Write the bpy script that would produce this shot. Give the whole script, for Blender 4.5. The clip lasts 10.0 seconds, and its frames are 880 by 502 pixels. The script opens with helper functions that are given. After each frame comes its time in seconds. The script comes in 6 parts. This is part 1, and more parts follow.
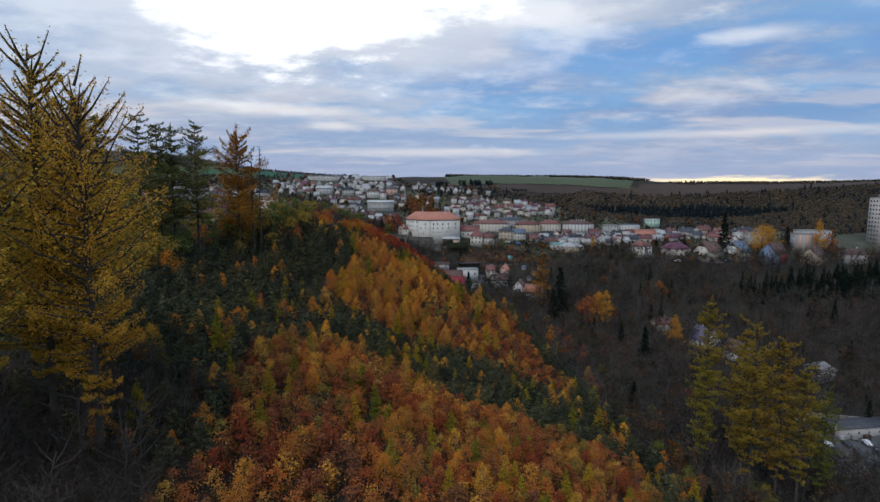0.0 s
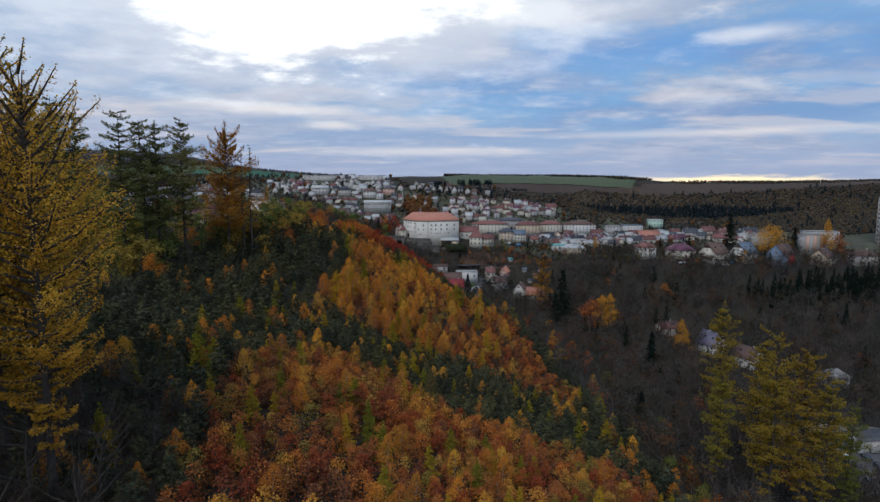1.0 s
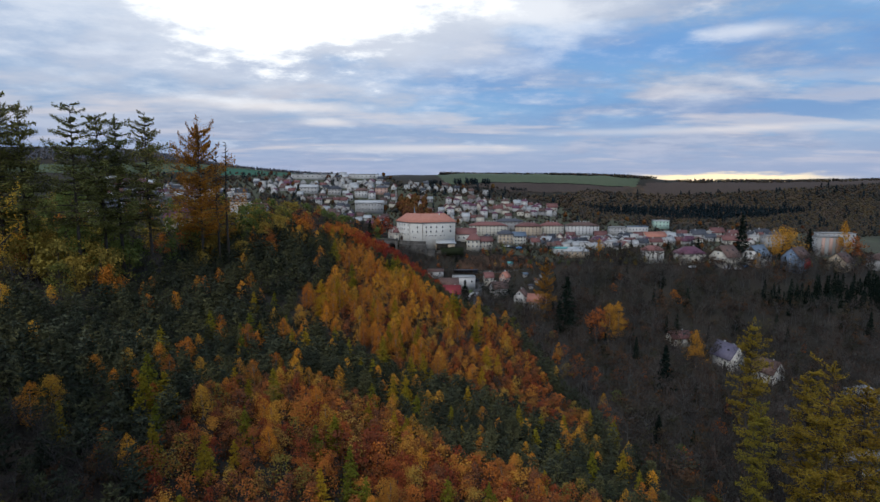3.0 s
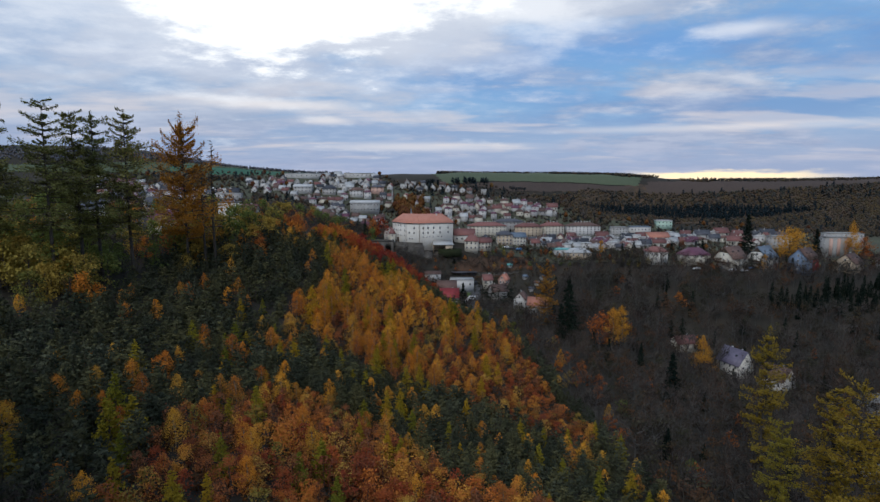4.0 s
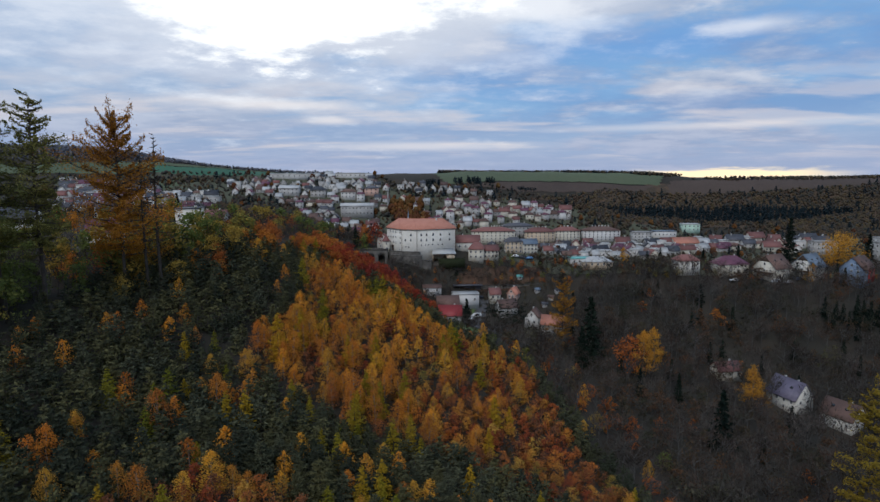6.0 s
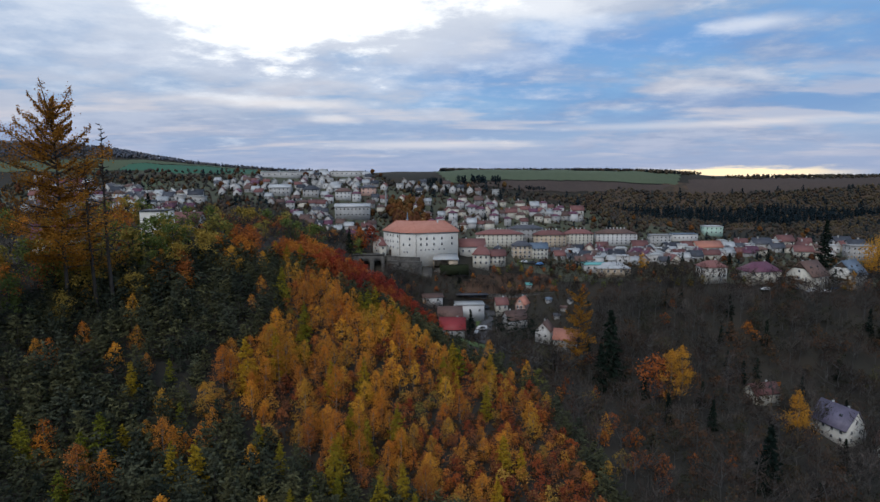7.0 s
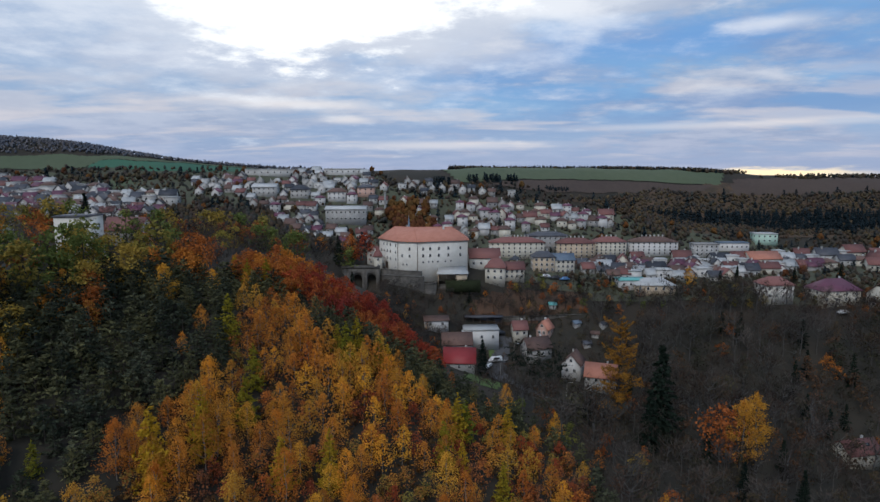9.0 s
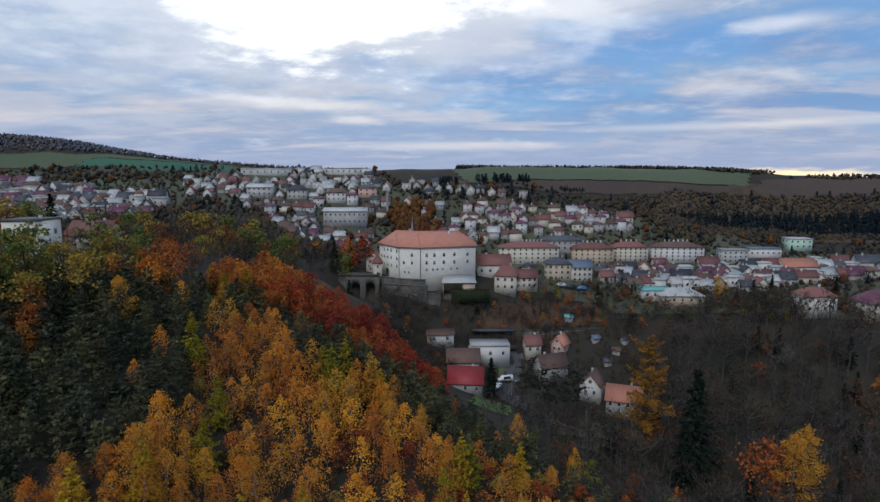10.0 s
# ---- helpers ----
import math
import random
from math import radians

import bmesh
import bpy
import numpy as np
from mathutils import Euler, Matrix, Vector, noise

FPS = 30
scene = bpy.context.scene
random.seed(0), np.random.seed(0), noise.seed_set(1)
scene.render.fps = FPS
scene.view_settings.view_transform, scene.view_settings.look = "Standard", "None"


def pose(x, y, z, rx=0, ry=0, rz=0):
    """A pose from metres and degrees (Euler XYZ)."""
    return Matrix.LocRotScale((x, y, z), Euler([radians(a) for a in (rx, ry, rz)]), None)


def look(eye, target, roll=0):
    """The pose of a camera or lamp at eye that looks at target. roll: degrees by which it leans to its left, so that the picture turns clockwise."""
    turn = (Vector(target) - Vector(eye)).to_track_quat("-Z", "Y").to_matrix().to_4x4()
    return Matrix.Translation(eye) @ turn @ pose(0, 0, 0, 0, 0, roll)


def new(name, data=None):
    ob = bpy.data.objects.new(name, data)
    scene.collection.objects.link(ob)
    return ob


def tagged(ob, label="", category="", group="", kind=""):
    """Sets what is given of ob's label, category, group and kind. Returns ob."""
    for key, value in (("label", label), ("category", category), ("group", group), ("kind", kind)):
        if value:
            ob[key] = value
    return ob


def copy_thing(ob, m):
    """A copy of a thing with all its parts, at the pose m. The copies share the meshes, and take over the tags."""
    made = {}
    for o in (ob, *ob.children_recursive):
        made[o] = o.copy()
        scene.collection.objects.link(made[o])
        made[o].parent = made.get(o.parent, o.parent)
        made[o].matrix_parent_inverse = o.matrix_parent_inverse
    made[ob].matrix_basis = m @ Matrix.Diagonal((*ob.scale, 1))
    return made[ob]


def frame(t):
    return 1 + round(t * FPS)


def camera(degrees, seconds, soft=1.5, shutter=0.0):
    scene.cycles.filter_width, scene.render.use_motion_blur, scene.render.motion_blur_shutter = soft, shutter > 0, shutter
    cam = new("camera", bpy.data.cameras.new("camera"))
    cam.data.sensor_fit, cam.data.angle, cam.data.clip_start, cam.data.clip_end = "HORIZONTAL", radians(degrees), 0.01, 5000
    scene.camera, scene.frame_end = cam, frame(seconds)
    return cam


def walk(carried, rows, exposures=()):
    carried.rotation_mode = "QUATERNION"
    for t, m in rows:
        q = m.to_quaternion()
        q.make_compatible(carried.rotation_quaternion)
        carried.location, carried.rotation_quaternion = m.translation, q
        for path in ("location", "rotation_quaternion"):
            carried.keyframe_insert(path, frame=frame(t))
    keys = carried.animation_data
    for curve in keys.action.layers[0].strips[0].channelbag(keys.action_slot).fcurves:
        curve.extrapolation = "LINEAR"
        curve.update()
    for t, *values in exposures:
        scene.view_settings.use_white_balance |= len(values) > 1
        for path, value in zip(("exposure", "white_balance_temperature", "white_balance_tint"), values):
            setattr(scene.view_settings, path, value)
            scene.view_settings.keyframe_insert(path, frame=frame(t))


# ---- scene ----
cam = camera(74.55, 10.0, soft=1.45)
FLIGHT = (
    (0, 0.00, 0.00, 80.00, 0.000, -7.029, 0.187),
    (0.5, 0.04, 5.43, 80.18, 0.068, -7.079, 0.170),
    (1, 0.05, 10.91, 80.34, 0.160, -7.113, 0.159),
    (1.5, 0.05, 16.45, 80.56, 0.266, -7.161, 0.157),
    (2, 0.06, 21.91, 80.88, 0.384, -7.230, 0.159),
    (2.5, 0.10, 27.44, 81.22, 0.497, -7.311, 0.160),
    (4, 0.69, 44.05, 82.26, 0.808, -7.567, 0.097),
    (4.5, 1.10, 49.60, 82.60, 0.876, -7.670, 0.050),
    (5, 1.82, 60.93, 82.45, 0.739, -7.600, -0.035),
    (5.5, 2.81, 73.00, 82.35, 0.531, -7.590, -0.150),
    (7, 4.95, 113.18, 82.00, -0.056, -7.760, -0.207),
    (7.5, 5.47, 125.37, 81.55, -0.229, -7.740, -0.210),
    (8, 6.04, 137.30, 81.17, -0.504, -7.728, -0.190),
    (8.5, 6.79, 148.71, 80.87, -0.888, -7.719, -0.142),
    (9, 7.45, 159.64, 80.57, -1.278, -7.708, -0.095),
    (9.5, 7.97, 170.33, 80.27, -1.715, -7.685, -0.055),
    (10, 8.61, 180.00, 80.04, -2.231, -7.651, -0.022),
)
walk(cam, [(t, pose(x, y, z, 90 + tilt, 0, -turn) @ pose(0, 0, 0, 0, 0, lean)) for t, x, y, z, turn, tilt, lean in FLIGHT],
     exposures=((0, 0.04, 6190, 9), (10, 0.04, 6190, 9)))

# ---- sky and sun ----
SUN_AZ, SUN_EL = 200.0, 48.0   # degrees clockwise from the flight's heading, above the horizon


def socket(tree, node, name, value):
    """Sets or links one input of a node."""
    if isinstance(value, bpy.types.NodeSocket):
        tree.links.new(value, node.inputs[name])
    else:
        node.inputs[name].default_value = value


def math_node(tree, op, a, b=0.0, c=0.0, clamp=False):
    n = tree.nodes.new("ShaderNodeMath")
    n.operation, n.use_clamp = op, clamp
    for k, v in enumerate((a, b, c)):
        socket(tree, n, k, v)
    return n.outputs[0]


def mix_node(tree, fac, a, b):
    n = tree.nodes.new("ShaderNodeMix")
    n.data_type = "RGBA"
    socket(tree, n, 0, fac), socket(tree, n, 6, a), socket(tree, n, 7, b)
    return n.outputs[2]


def smooth_node(tree, v, lo, hi):
    n = tree.nodes.new("ShaderNodeMapRange")
    n.interpolation_type = "SMOOTHSTEP"
    for k, val in zip(("Value", "From Min", "From Max"), (v, lo, hi)):
        socket(tree, n, k, val)
    return n.outputs[0]


def noise_node(tree, vec, scale, detail=4.0, rough=0.55):
    n = tree.nodes.new("ShaderNodeTexNoise")
    socket(tree, n, "Vector", vec)
    n.inputs["Scale"].default_value, n.inputs["Detail"].default_value, n.inputs["Roughness"].default_value = scale, detail, rough
    return n.outputs["Fac"]


def make_sky():
    world = bpy.data.worlds.new("evening_sky")
    scene.world = world
    world.use_nodes = True
    tr = world.node_tree
    tr.nodes.clear()
    out, bg = tr.nodes.new("ShaderNodeOutputWorld"), tr.nodes.new("ShaderNodeBackground")
    tr.links.new(bg.outputs[0], out.inputs[0])
    sky = tr.nodes.new("ShaderNodeTexSky")
    sky.sky_type, sky.sun_disc, sky.sun_elevation, sky.sun_rotation = "NISHITA", False, radians(SUN_EL), radians(SUN_AZ)
    gain = tr.nodes.new("ShaderNodeMix")
    gain.data_type, gain.blend_type = "RGBA", "MULTIPLY"
    gain.inputs[0].default_value = 1.0
    tr.links.new(sky.outputs[0], gain.inputs[6])
    gain.inputs[7].default_value = (0.085, 0.085, 0.085, 1)
    blue = mix_node(tr, 0.75, gain.outputs[2], (0.22, 0.425, 0.72, 1))

    co = tr.nodes.new("ShaderNodeTexCoord").outputs["Generated"]
    sep = tr.nodes.new("ShaderNodeSeparateXYZ")
    tr.links.new(co, sep.inputs[0])
    x, y, z = sep.outputs
    el = math_node(tr, "ARCSINE", z)
    az = math_node(tr, "ARCTAN2", x, y)
    add = lambda a, b: math_node(tr, "ADD", a, b)
    sub = lambda a, b: math_node(tr, "SUBTRACT", a, b)
    mul = lambda a, b: math_node(tr, "MULTIPLY", a, b)

    def deck(stretch, seed, depth=0.13):
        """A flat cloud layer in perspective: it tightens into rolls towards the horizon."""
        lift = add(math_node(tr, "MAXIMUM", z, 0.0), depth)
        c = tr.nodes.new("ShaderNodeCombineXYZ")
        tr.links.new(math_node(tr, "DIVIDE", x, lift), c.inputs[0])
        tr.links.new(mul(math_node(tr, "DIVIDE", y, lift), stretch), c.inputs[1])
        c.inputs[2].default_value = seed
        return c.outputs[0]

    def spot(a, e, ra, re, soft, wild=0.0):
        """A ragged oval at azimuth a, elevation e: 1 inside, 0 outside."""
        da, de = math_node(tr, "DIVIDE", sub(az, a), ra), math_node(tr, "DIVIDE", sub(el, e), re)
        r = add(math_node(tr, "SQRT", add(mul(da, da), mul(de, de))), mul(warp, wild))
        return smooth_node(tr, r, 1.0 + soft, 1.0 - soft)

    rolls = noise_node(tr, deck(1.25, 3.7, 0.14), 1.25, 8.0, 0.57)
    fine = noise_node(tr, deck(1.0, 8.1, 0.15), 2.8, 9.0, 0.60)
    broad = noise_node(tr, deck(1.1, 1.3), 0.55, 4.0, 0.5)
    warp = add(mul(sub(fine, 0.5), 1.9), mul(sub(rolls, 0.5), 0.9))

    # grey-lavender cloud sheet with darker bellies
    shade = add(mul(rolls, 0.6), mul(fine, 0.4))
    col = mix_node(tr, smooth_node(tr, shade, 0.40, 0.62), (0.23, 0.318, 0.48, 1), (0.49, 0.54, 0.65, 1))
    # blue shows through the sheet in the east, less in the west
    gap = mul(smooth_node(tr, add(rolls, mul(sub(broad, 0.5), 0.6)), 0.64, 0.46), add(0.46, mul(spot(0.36, 0.19, 0.55, 0.13, 0.5, 0.5), 0.54)))
    col = mix_node(tr, gap, col, blue)
    # slate-blue bellies of the nearer rolls
    for a, e, ra, re, k, c in ((0.10, 0.160, 0.17, 0.030, 0.75, (0.155, 0.30, 0.58, 1)), (0.46, 0.105, 0.30, 0.022, 0.75, (0.165, 0.285, 0.53, 1)), (0.33, 0.205, 0.26, 0.026, 0.7, (0.15, 0.315, 0.64, 1)),
                               (0.62, 0.165, 0.16, 0.022, 0.6, (0.16, 0.30, 0.58, 1)), (-0.33, 0.175, 0.30, 0.020, 0.5, (0.22, 0.33, 0.55, 1)), (-0.62, 0.215, 0.24, 0.026, 0.5, (0.23, 0.35, 0.56, 1)), (0.05, 0.075, 0.30, 0.012, 0.45, (0.24, 0.32, 0.51, 1))):
        col = mix_node(tr, mul(spot(a, e, ra, re, 0.8, 1.3), k * 0.8), col, c)
    # sunlit upper edges of the rolls
    lit = mul(smooth_node(tr, add(mul(fine, 0.55), mul(rolls, 0.45)), 0.55, 0.70), smooth_node(tr, el, 0.03, 0.20))
    col = mix_node(tr, mul(lit, 0.55), col, (0.80, 0.80, 0.84, 1))
    # lavender haze low down, with thin peach rolls in it
    col = mix_node(tr, mul(smooth_node(tr, el, 0.12, 0.0), 0.62), col, (0.41, 0.435, 0.58, 1))
    thin = noise_node(tr, deck(2.0, 5.5, 0.10), 0.8, 6.0, 0.5)
    peach = mul(smooth_node(tr, thin, 0.53, 0.66), mul(smooth_node(tr, el, 0.20, 0.09), smooth_node(tr, el, 0.012, 0.04)))
    col = mix_node(tr, mul(peach, 0.4), col, (0.80, 0.70, 0.66, 1))
    for a, e, ra, re, k in ((-0.255, 0.112, 0.125, 0.0085, 0.75), (-0.175, 0.088, 0.03, 0.006, 0.6), (-0.02, 0.046, 0.16, 0.006, 0.5), (0.46, 0.072, 0.22, 0.005, 0.4),
                            (0.155, 0.265, 0.09, 0.014, 0.7), (0.48, 0.212, 0.06, 0.009, 0.6), (0.69, 0.262, 0.07, 0.026, 0.5), (-0.66, 0.29, 0.16, 0.020, 0.5)):
        col = mix_node(tr, mul(spot(a, e, ra, re, 0.85, 1.7 if e > 0.15 else 0.9), k), col, (0.93, 0.85, 0.80, 1) if e < 0.15 else (0.90, 0.89, 0.90, 1))
    # the wide break in the clouds, with a ragged lower edge
    col = mix_node(tr, mul(spot(-0.30, 0.40, 0.66, 0.25, 0.35, 0.8), 0.7), col, (0.88, 0.89, 0.92, 1))
    col = mix_node(tr, spot(-0.225, 0.41, 0.335, 0.225, 0.13, 0.58), col, (1.22, 1.20, 1.16, 1))
    # glow over the eastern skyline
    ga = mul(smooth_node(tr, az, 0.30, 0.40), smooth_node(tr, az, 0.66, 0.52))
    glow = mul(ga, smooth_node(tr, add(el, mul(sub(fine, 0.5), 0.020)), 0.008, 0.001))
    col = mix_node(tr, glow, col, (1.25, 1.0, 0.62, 1))
    tr.links.new(col, bg.inputs[0])
    bg.inputs[1].default_value = 1.0


make_sky()
sun = new("sun", bpy.data.lights.new("sun", "SUN"))
sun.data.energy, sun.data.angle, sun.data.color = 1.5, radians(40), (1.0, 0.96, 0.91)
sun.matrix_world = look((0, 0, 0), (-math.sin(radians(SUN_AZ)) * math.cos(radians(SUN_EL)), -math.cos(radians(SUN_AZ)) * math.cos(radians(SUN_EL)), -math.sin(radians(SUN_EL))))

# ---- materials ----
def surface(name, ramp, scale=0.5, rough=0.85, bump=0.3, metal=0.0, coord="Object", fine=6.0, wear=0.15):
    """A solid surface: broad stains and fine grain over a colour ramp of two or three colours."""
    m = bpy.data.materials.new(name)
    m.use_nodes = True
    tr = m.node_tree
    p = tr.nodes["Principled BSDF"]
    co = tr.nodes.new("ShaderNodeTexCoord").outputs[coord]
    a, b = noise_node(tr, co, scale, 5.0), noise_node(tr, co, scale * fine, 4.0)
    v = math_node(tr, "ADD", math_node(tr, "MULTIPLY", a, 0.65), math_node(tr, "MULTIPLY", b, 0.35))
    info = tr.nodes.new("ShaderNodeObjectInfo")
    v = math_node(tr, "ADD", v, math_node(tr, "MULTIPLY", math_node(tr, "SUBTRACT", info.outputs["Random"], 0.5), wear))
    r = tr.nodes.new("ShaderNodeValToRGB")
    tr.links.new(v, r.inputs[0])
    for k, c in enumerate(ramp):
        e = r.color_ramp.elements[k] if k < 2 else r.color_ramp.elements.new(0.99)
        e.color = (*c, 1)
    n = len(ramp)
    for k, e in enumerate(r.color_ramp.elements):
        e.position = 0.32 + 0.36 * k / max(1, n - 1)
    tr.links.new(r.outputs[0], p.inputs["Base Color"])
    p.inputs["Roughness"].default_value, p.inputs["Metallic"].default_value = rough, metal
    if bump:
        bn = tr.nodes.new("ShaderNodeBump")
        bn.inputs["Strength"].default_value, bn.inputs["Distance"].default_value = bump, 0.1
        tr.links.new(b, bn.inputs["Height"])
        tr.links.new(bn.outputs[0], p.inputs["Normal"])
    return m


def foliage(name, tints, leaf_var=0.5, through_light=0.25):
    """Leaves: one tint to a tree (its own number, or that of the joined tree), varied leaf by leaf; light passes through."""
    m = bpy.data.materials.new(name)
    m.use_nodes = True
    tr = m.node_tree
    tr.nodes.clear()
    out = tr.nodes.new("ShaderNodeOutputMaterial")
    info, geo, at = tr.nodes.new("ShaderNodeObjectInfo"), tr.nodes.new("ShaderNodeNewGeometry"), tr.nodes.new("ShaderNodeAttribute")
    at.attribute_name = "tint"
    own = math_node(tr, "FRACT", math_node(tr, "ADD", info.outputs["Random"], at.outputs["Fac"]))
    isl = geo.outputs["Random Per Island"]
    v = math_node(tr, "ADD", own, math_node(tr, "MULTIPLY", math_node(tr, "SUBTRACT", isl, 0.5), leaf_var * 0.14), clamp=True)
    r = tr.nodes.new("ShaderNodeValToRGB")
    tr.links.new(v, r.inputs[0])
    for k, c in enumerate(tints):
        e = r.color_ramp.elements[k] if k < 2 else r.color_ramp.elements.new(0.99)
        e.color = (*c, 1)
    for k, e in enumerate(r.color_ramp.elements):
        e.position = k / (len(tints) - 1)
    h = tr.nodes.new("ShaderNodeHueSaturation")
    tr.links.new(r.outputs[0], h.inputs["Color"])
    tr.links.new(math_node(tr, "ADD", 1.0 - leaf_var * 0.5, math_node(tr, "MULTIPLY", isl, leaf_var)), h.inputs["Value"])
    d, t, x = tr.nodes.new("ShaderNodeBsdfDiffuse"), tr.nodes.new("ShaderNodeBsdfTranslucent"), tr.nodes.new("ShaderNodeMixShader")
    tr.links.new(h.outputs[0], d.inputs[0])
    tr.links.new(h.outputs[0], t.inputs[0])
    x.inputs[0].default_value = through_light
    tr.links.new(d.outputs[0], x.inputs[1])
    tr.links.new(t.outputs[0], x.inputs[2])
    tr.links.new(x.outputs[0], out.inputs[0])
    return m


def glassy(name, colour, rough=0.15):
    m = bpy.data.materials.new(name)
    m.use_nodes = True
    p = m.node_tree.nodes["Principled BSDF"]
    p.inputs["Base Color"].default_value, p.inputs["Roughness"].default_value = (*colour, 1), rough
    return m


FLOOR_SOIL = surface("forest_floor", ((0.016, 0.013, 0.010), (0.036, 0.025, 0.016), (0.024, 0.021, 0.014)), 0.05, 0.95, 0.6, fine=14)
LITTER = surface("leaf_litter", ((0.030, 0.019, 0.012), (0.085, 0.050, 0.028), (0.050, 0.036, 0.022)), 0.25, 0.95, 0.6, fine=9)
RUST_LITTER = surface("rust_leaf_litter", ((0.050, 0.028, 0.017), (0.115, 0.054, 0.029), (0.075, 0.042, 0.024)), 0.25, 0.95, 0.6, fine=9)
GARDEN = surface("garden_soil", ((0.050, 0.046, 0.034), (0.115, 0.098, 0.078), (0.070, 0.076, 0.044)), 0.09, 0.95, 0.4, fine=12)
MEADOW = surface("meadow", ((0.055, 0.095, 0.025), (0.085, 0.125, 0.035)), 0.02, 0.95, 0.3, fine=20)
WINTER_CROP = surface("winter_crop", ((0.030, 0.095, 0.060), (0.045, 0.120, 0.070)), 0.015, 0.95, 0.2, fine=20)
GRASS_FIELD = surface("grass_field", ((0.062, 0.082, 0.044), (0.086, 0.104, 0.058)), 0.015, 0.95, 0.2, fine=20)
PLOUGHED = surface("ploughed_soil", ((0.048, 0.034, 0.028), (0.075, 0.052, 0.040)), 0.02, 0.95, 0.4, fine=25)
ASPHALT = surface("asphalt", ((0.055, 0.055, 0.058), (0.10, 0.10, 0.105)), 0.15, 0.85, 0.2)
BARK = surface("bark", ((0.035, 0.028, 0.022), (0.080, 0.065, 0.052)), 0.9, 0.95, 0.5)
GREY_BARK = surface("grey_bark", ((0.030, 0.026, 0.023), (0.075, 0.068, 0.062)), 0.9, 0.95, 0.4, wear=0.5)
PALE_BARK = surface("birch_bark", ((0.09, 0.07, 0.055), (0.30, 0.27, 0.23)), 1.3, 0.9, 0.3)
OAK_LEAF = foliage("oak_leaves", ((0.336, 0.084, 0.034), (0.560, 0.190, 0.040), (0.246, 0.062, 0.034), (0.627, 0.325, 0.056), (0.426, 0.112, 0.036), (0.179, 0.062, 0.040), (0.582, 0.370, 0.073), (0.381, 0.101, 0.038), (0.224, 0.213, 0.050), (0.515, 0.168, 0.045), (0.168, 0.084, 0.054)), 0.5, 0.3)
BIRCH_LEAF = foliage("birch_leaves", ((0.80, 0.42, 0.048), (0.42, 0.124, 0.032), (0.74, 0.315, 0.042), (0.52, 0.175, 0.036), (0.80, 0.47, 0.060), (0.30, 0.094, 0.035), (0.70, 0.305, 0.047), (0.50, 0.185, 0.040), (0.58, 0.34, 0.050)), 0.45, 0.35)
LIME_NEEDLE = foliage("young_larch_needles", ((0.208, 0.182, 0.021), (0.338, 0.26, 0.026), (0.468, 0.286, 0.026), (0.143, 0.156, 0.023)), 0.5)
PINE_NEEDLE = foliage("pine_needles", ((0.041, 0.050, 0.031), (0.093, 0.096, 0.055), (0.052, 0.058, 0.039), (0.114, 0.108, 0.050), (0.033, 0.040, 0.028), (0.076, 0.081, 0.052)), 0.6, 0.1)
SPRUCE_NEEDLE = foliage("spruce_needles", ((0.010, 0.017, 0.014), (0.018, 0.026, 0.018)), 0.6, 0.05)
LARCH_NEEDLE = foliage("larch_needles", ((0.585, 0.322, 0.044), (0.667, 0.357, 0.047), (0.491, 0.328, 0.047)), 0.6, 0.45)
AMBER_NEEDLE = foliage("amber_larch_needles", ((0.386, 0.168, 0.027), (0.470, 0.214, 0.030), (0.311, 0.151, 0.027)), 0.7, 0.35)
OLIVE_NEEDLE = foliage("olive_larch_needles", ((0.173, 0.161, 0.049), (0.288, 0.215, 0.051), (0.122, 0.135, 0.049)), 0.7, 0.25)
POPLAR_LEAF = foliage("fading_larch_needles", ((0.36, 0.20, 0.030), (0.18, 0.18, 0.034), (0.25, 0.21, 0.034), (0.145, 0.16, 0.032), (0.38, 0.19, 0.030)), 0.5, 0.4)
GOLD_LEAF = foliage("gold_birch_leaves", ((0.62, 0.32, 0.042), (0.68, 0.37, 0.050), (0.54, 0.25, 0.042)), 0.5, 0.4)
HEDGE_LEAF = foliage("hedge_leaves", ((0.026, 0.034, 0.020), (0.040, 0.046, 0.024)), 0.8, 0.1)
RED_LEAF = foliage("red_leaves", ((0.275, 0.043, 0.030), (0.338, 0.062, 0.030), (0.450, 0.156, 0.035), (0.200, 0.037, 0.030)), 0.5, 0.25)
UNDER_LEAF = foliage("undergrowth_leaves", ((0.090, 0.042, 0.022), (0.140, 0.058, 0.024), (0.070, 0.046, 0.022), (0.175, 0.072, 0.026)), 0.6, 0.2)
RUST_LEAF = foliage("rust_leaves", ((0.404, 0.140, 0.034), (0.547, 0.218, 0.036), (0.332, 0.103, 0.034)), 0.7, 0.3)
GREEN_LEAF = foliage("green_leaves", ((0.166, 0.185, 0.048), (0.292, 0.248, 0.051), (0.121, 0.153, 0.046), (0.368, 0.241, 0.051)), 0.7, 0.3)
TWIG = foliage("bare_twigs", ((0.022, 0.019, 0.018), (0.064, 0.053, 0.048), (0.034, 0.029, 0.025), (0.110, 0.090, 0.078), (0.024, 0.021, 0.020), (0.085, 0.056, 0.042), (0.044, 0.043, 0.032), (0.075, 0.066, 0.060)), 0.5, 0.0)
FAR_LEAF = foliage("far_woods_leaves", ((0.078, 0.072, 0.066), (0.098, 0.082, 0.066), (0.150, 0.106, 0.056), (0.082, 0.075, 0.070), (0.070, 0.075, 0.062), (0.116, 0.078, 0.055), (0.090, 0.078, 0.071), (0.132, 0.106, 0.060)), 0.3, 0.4)
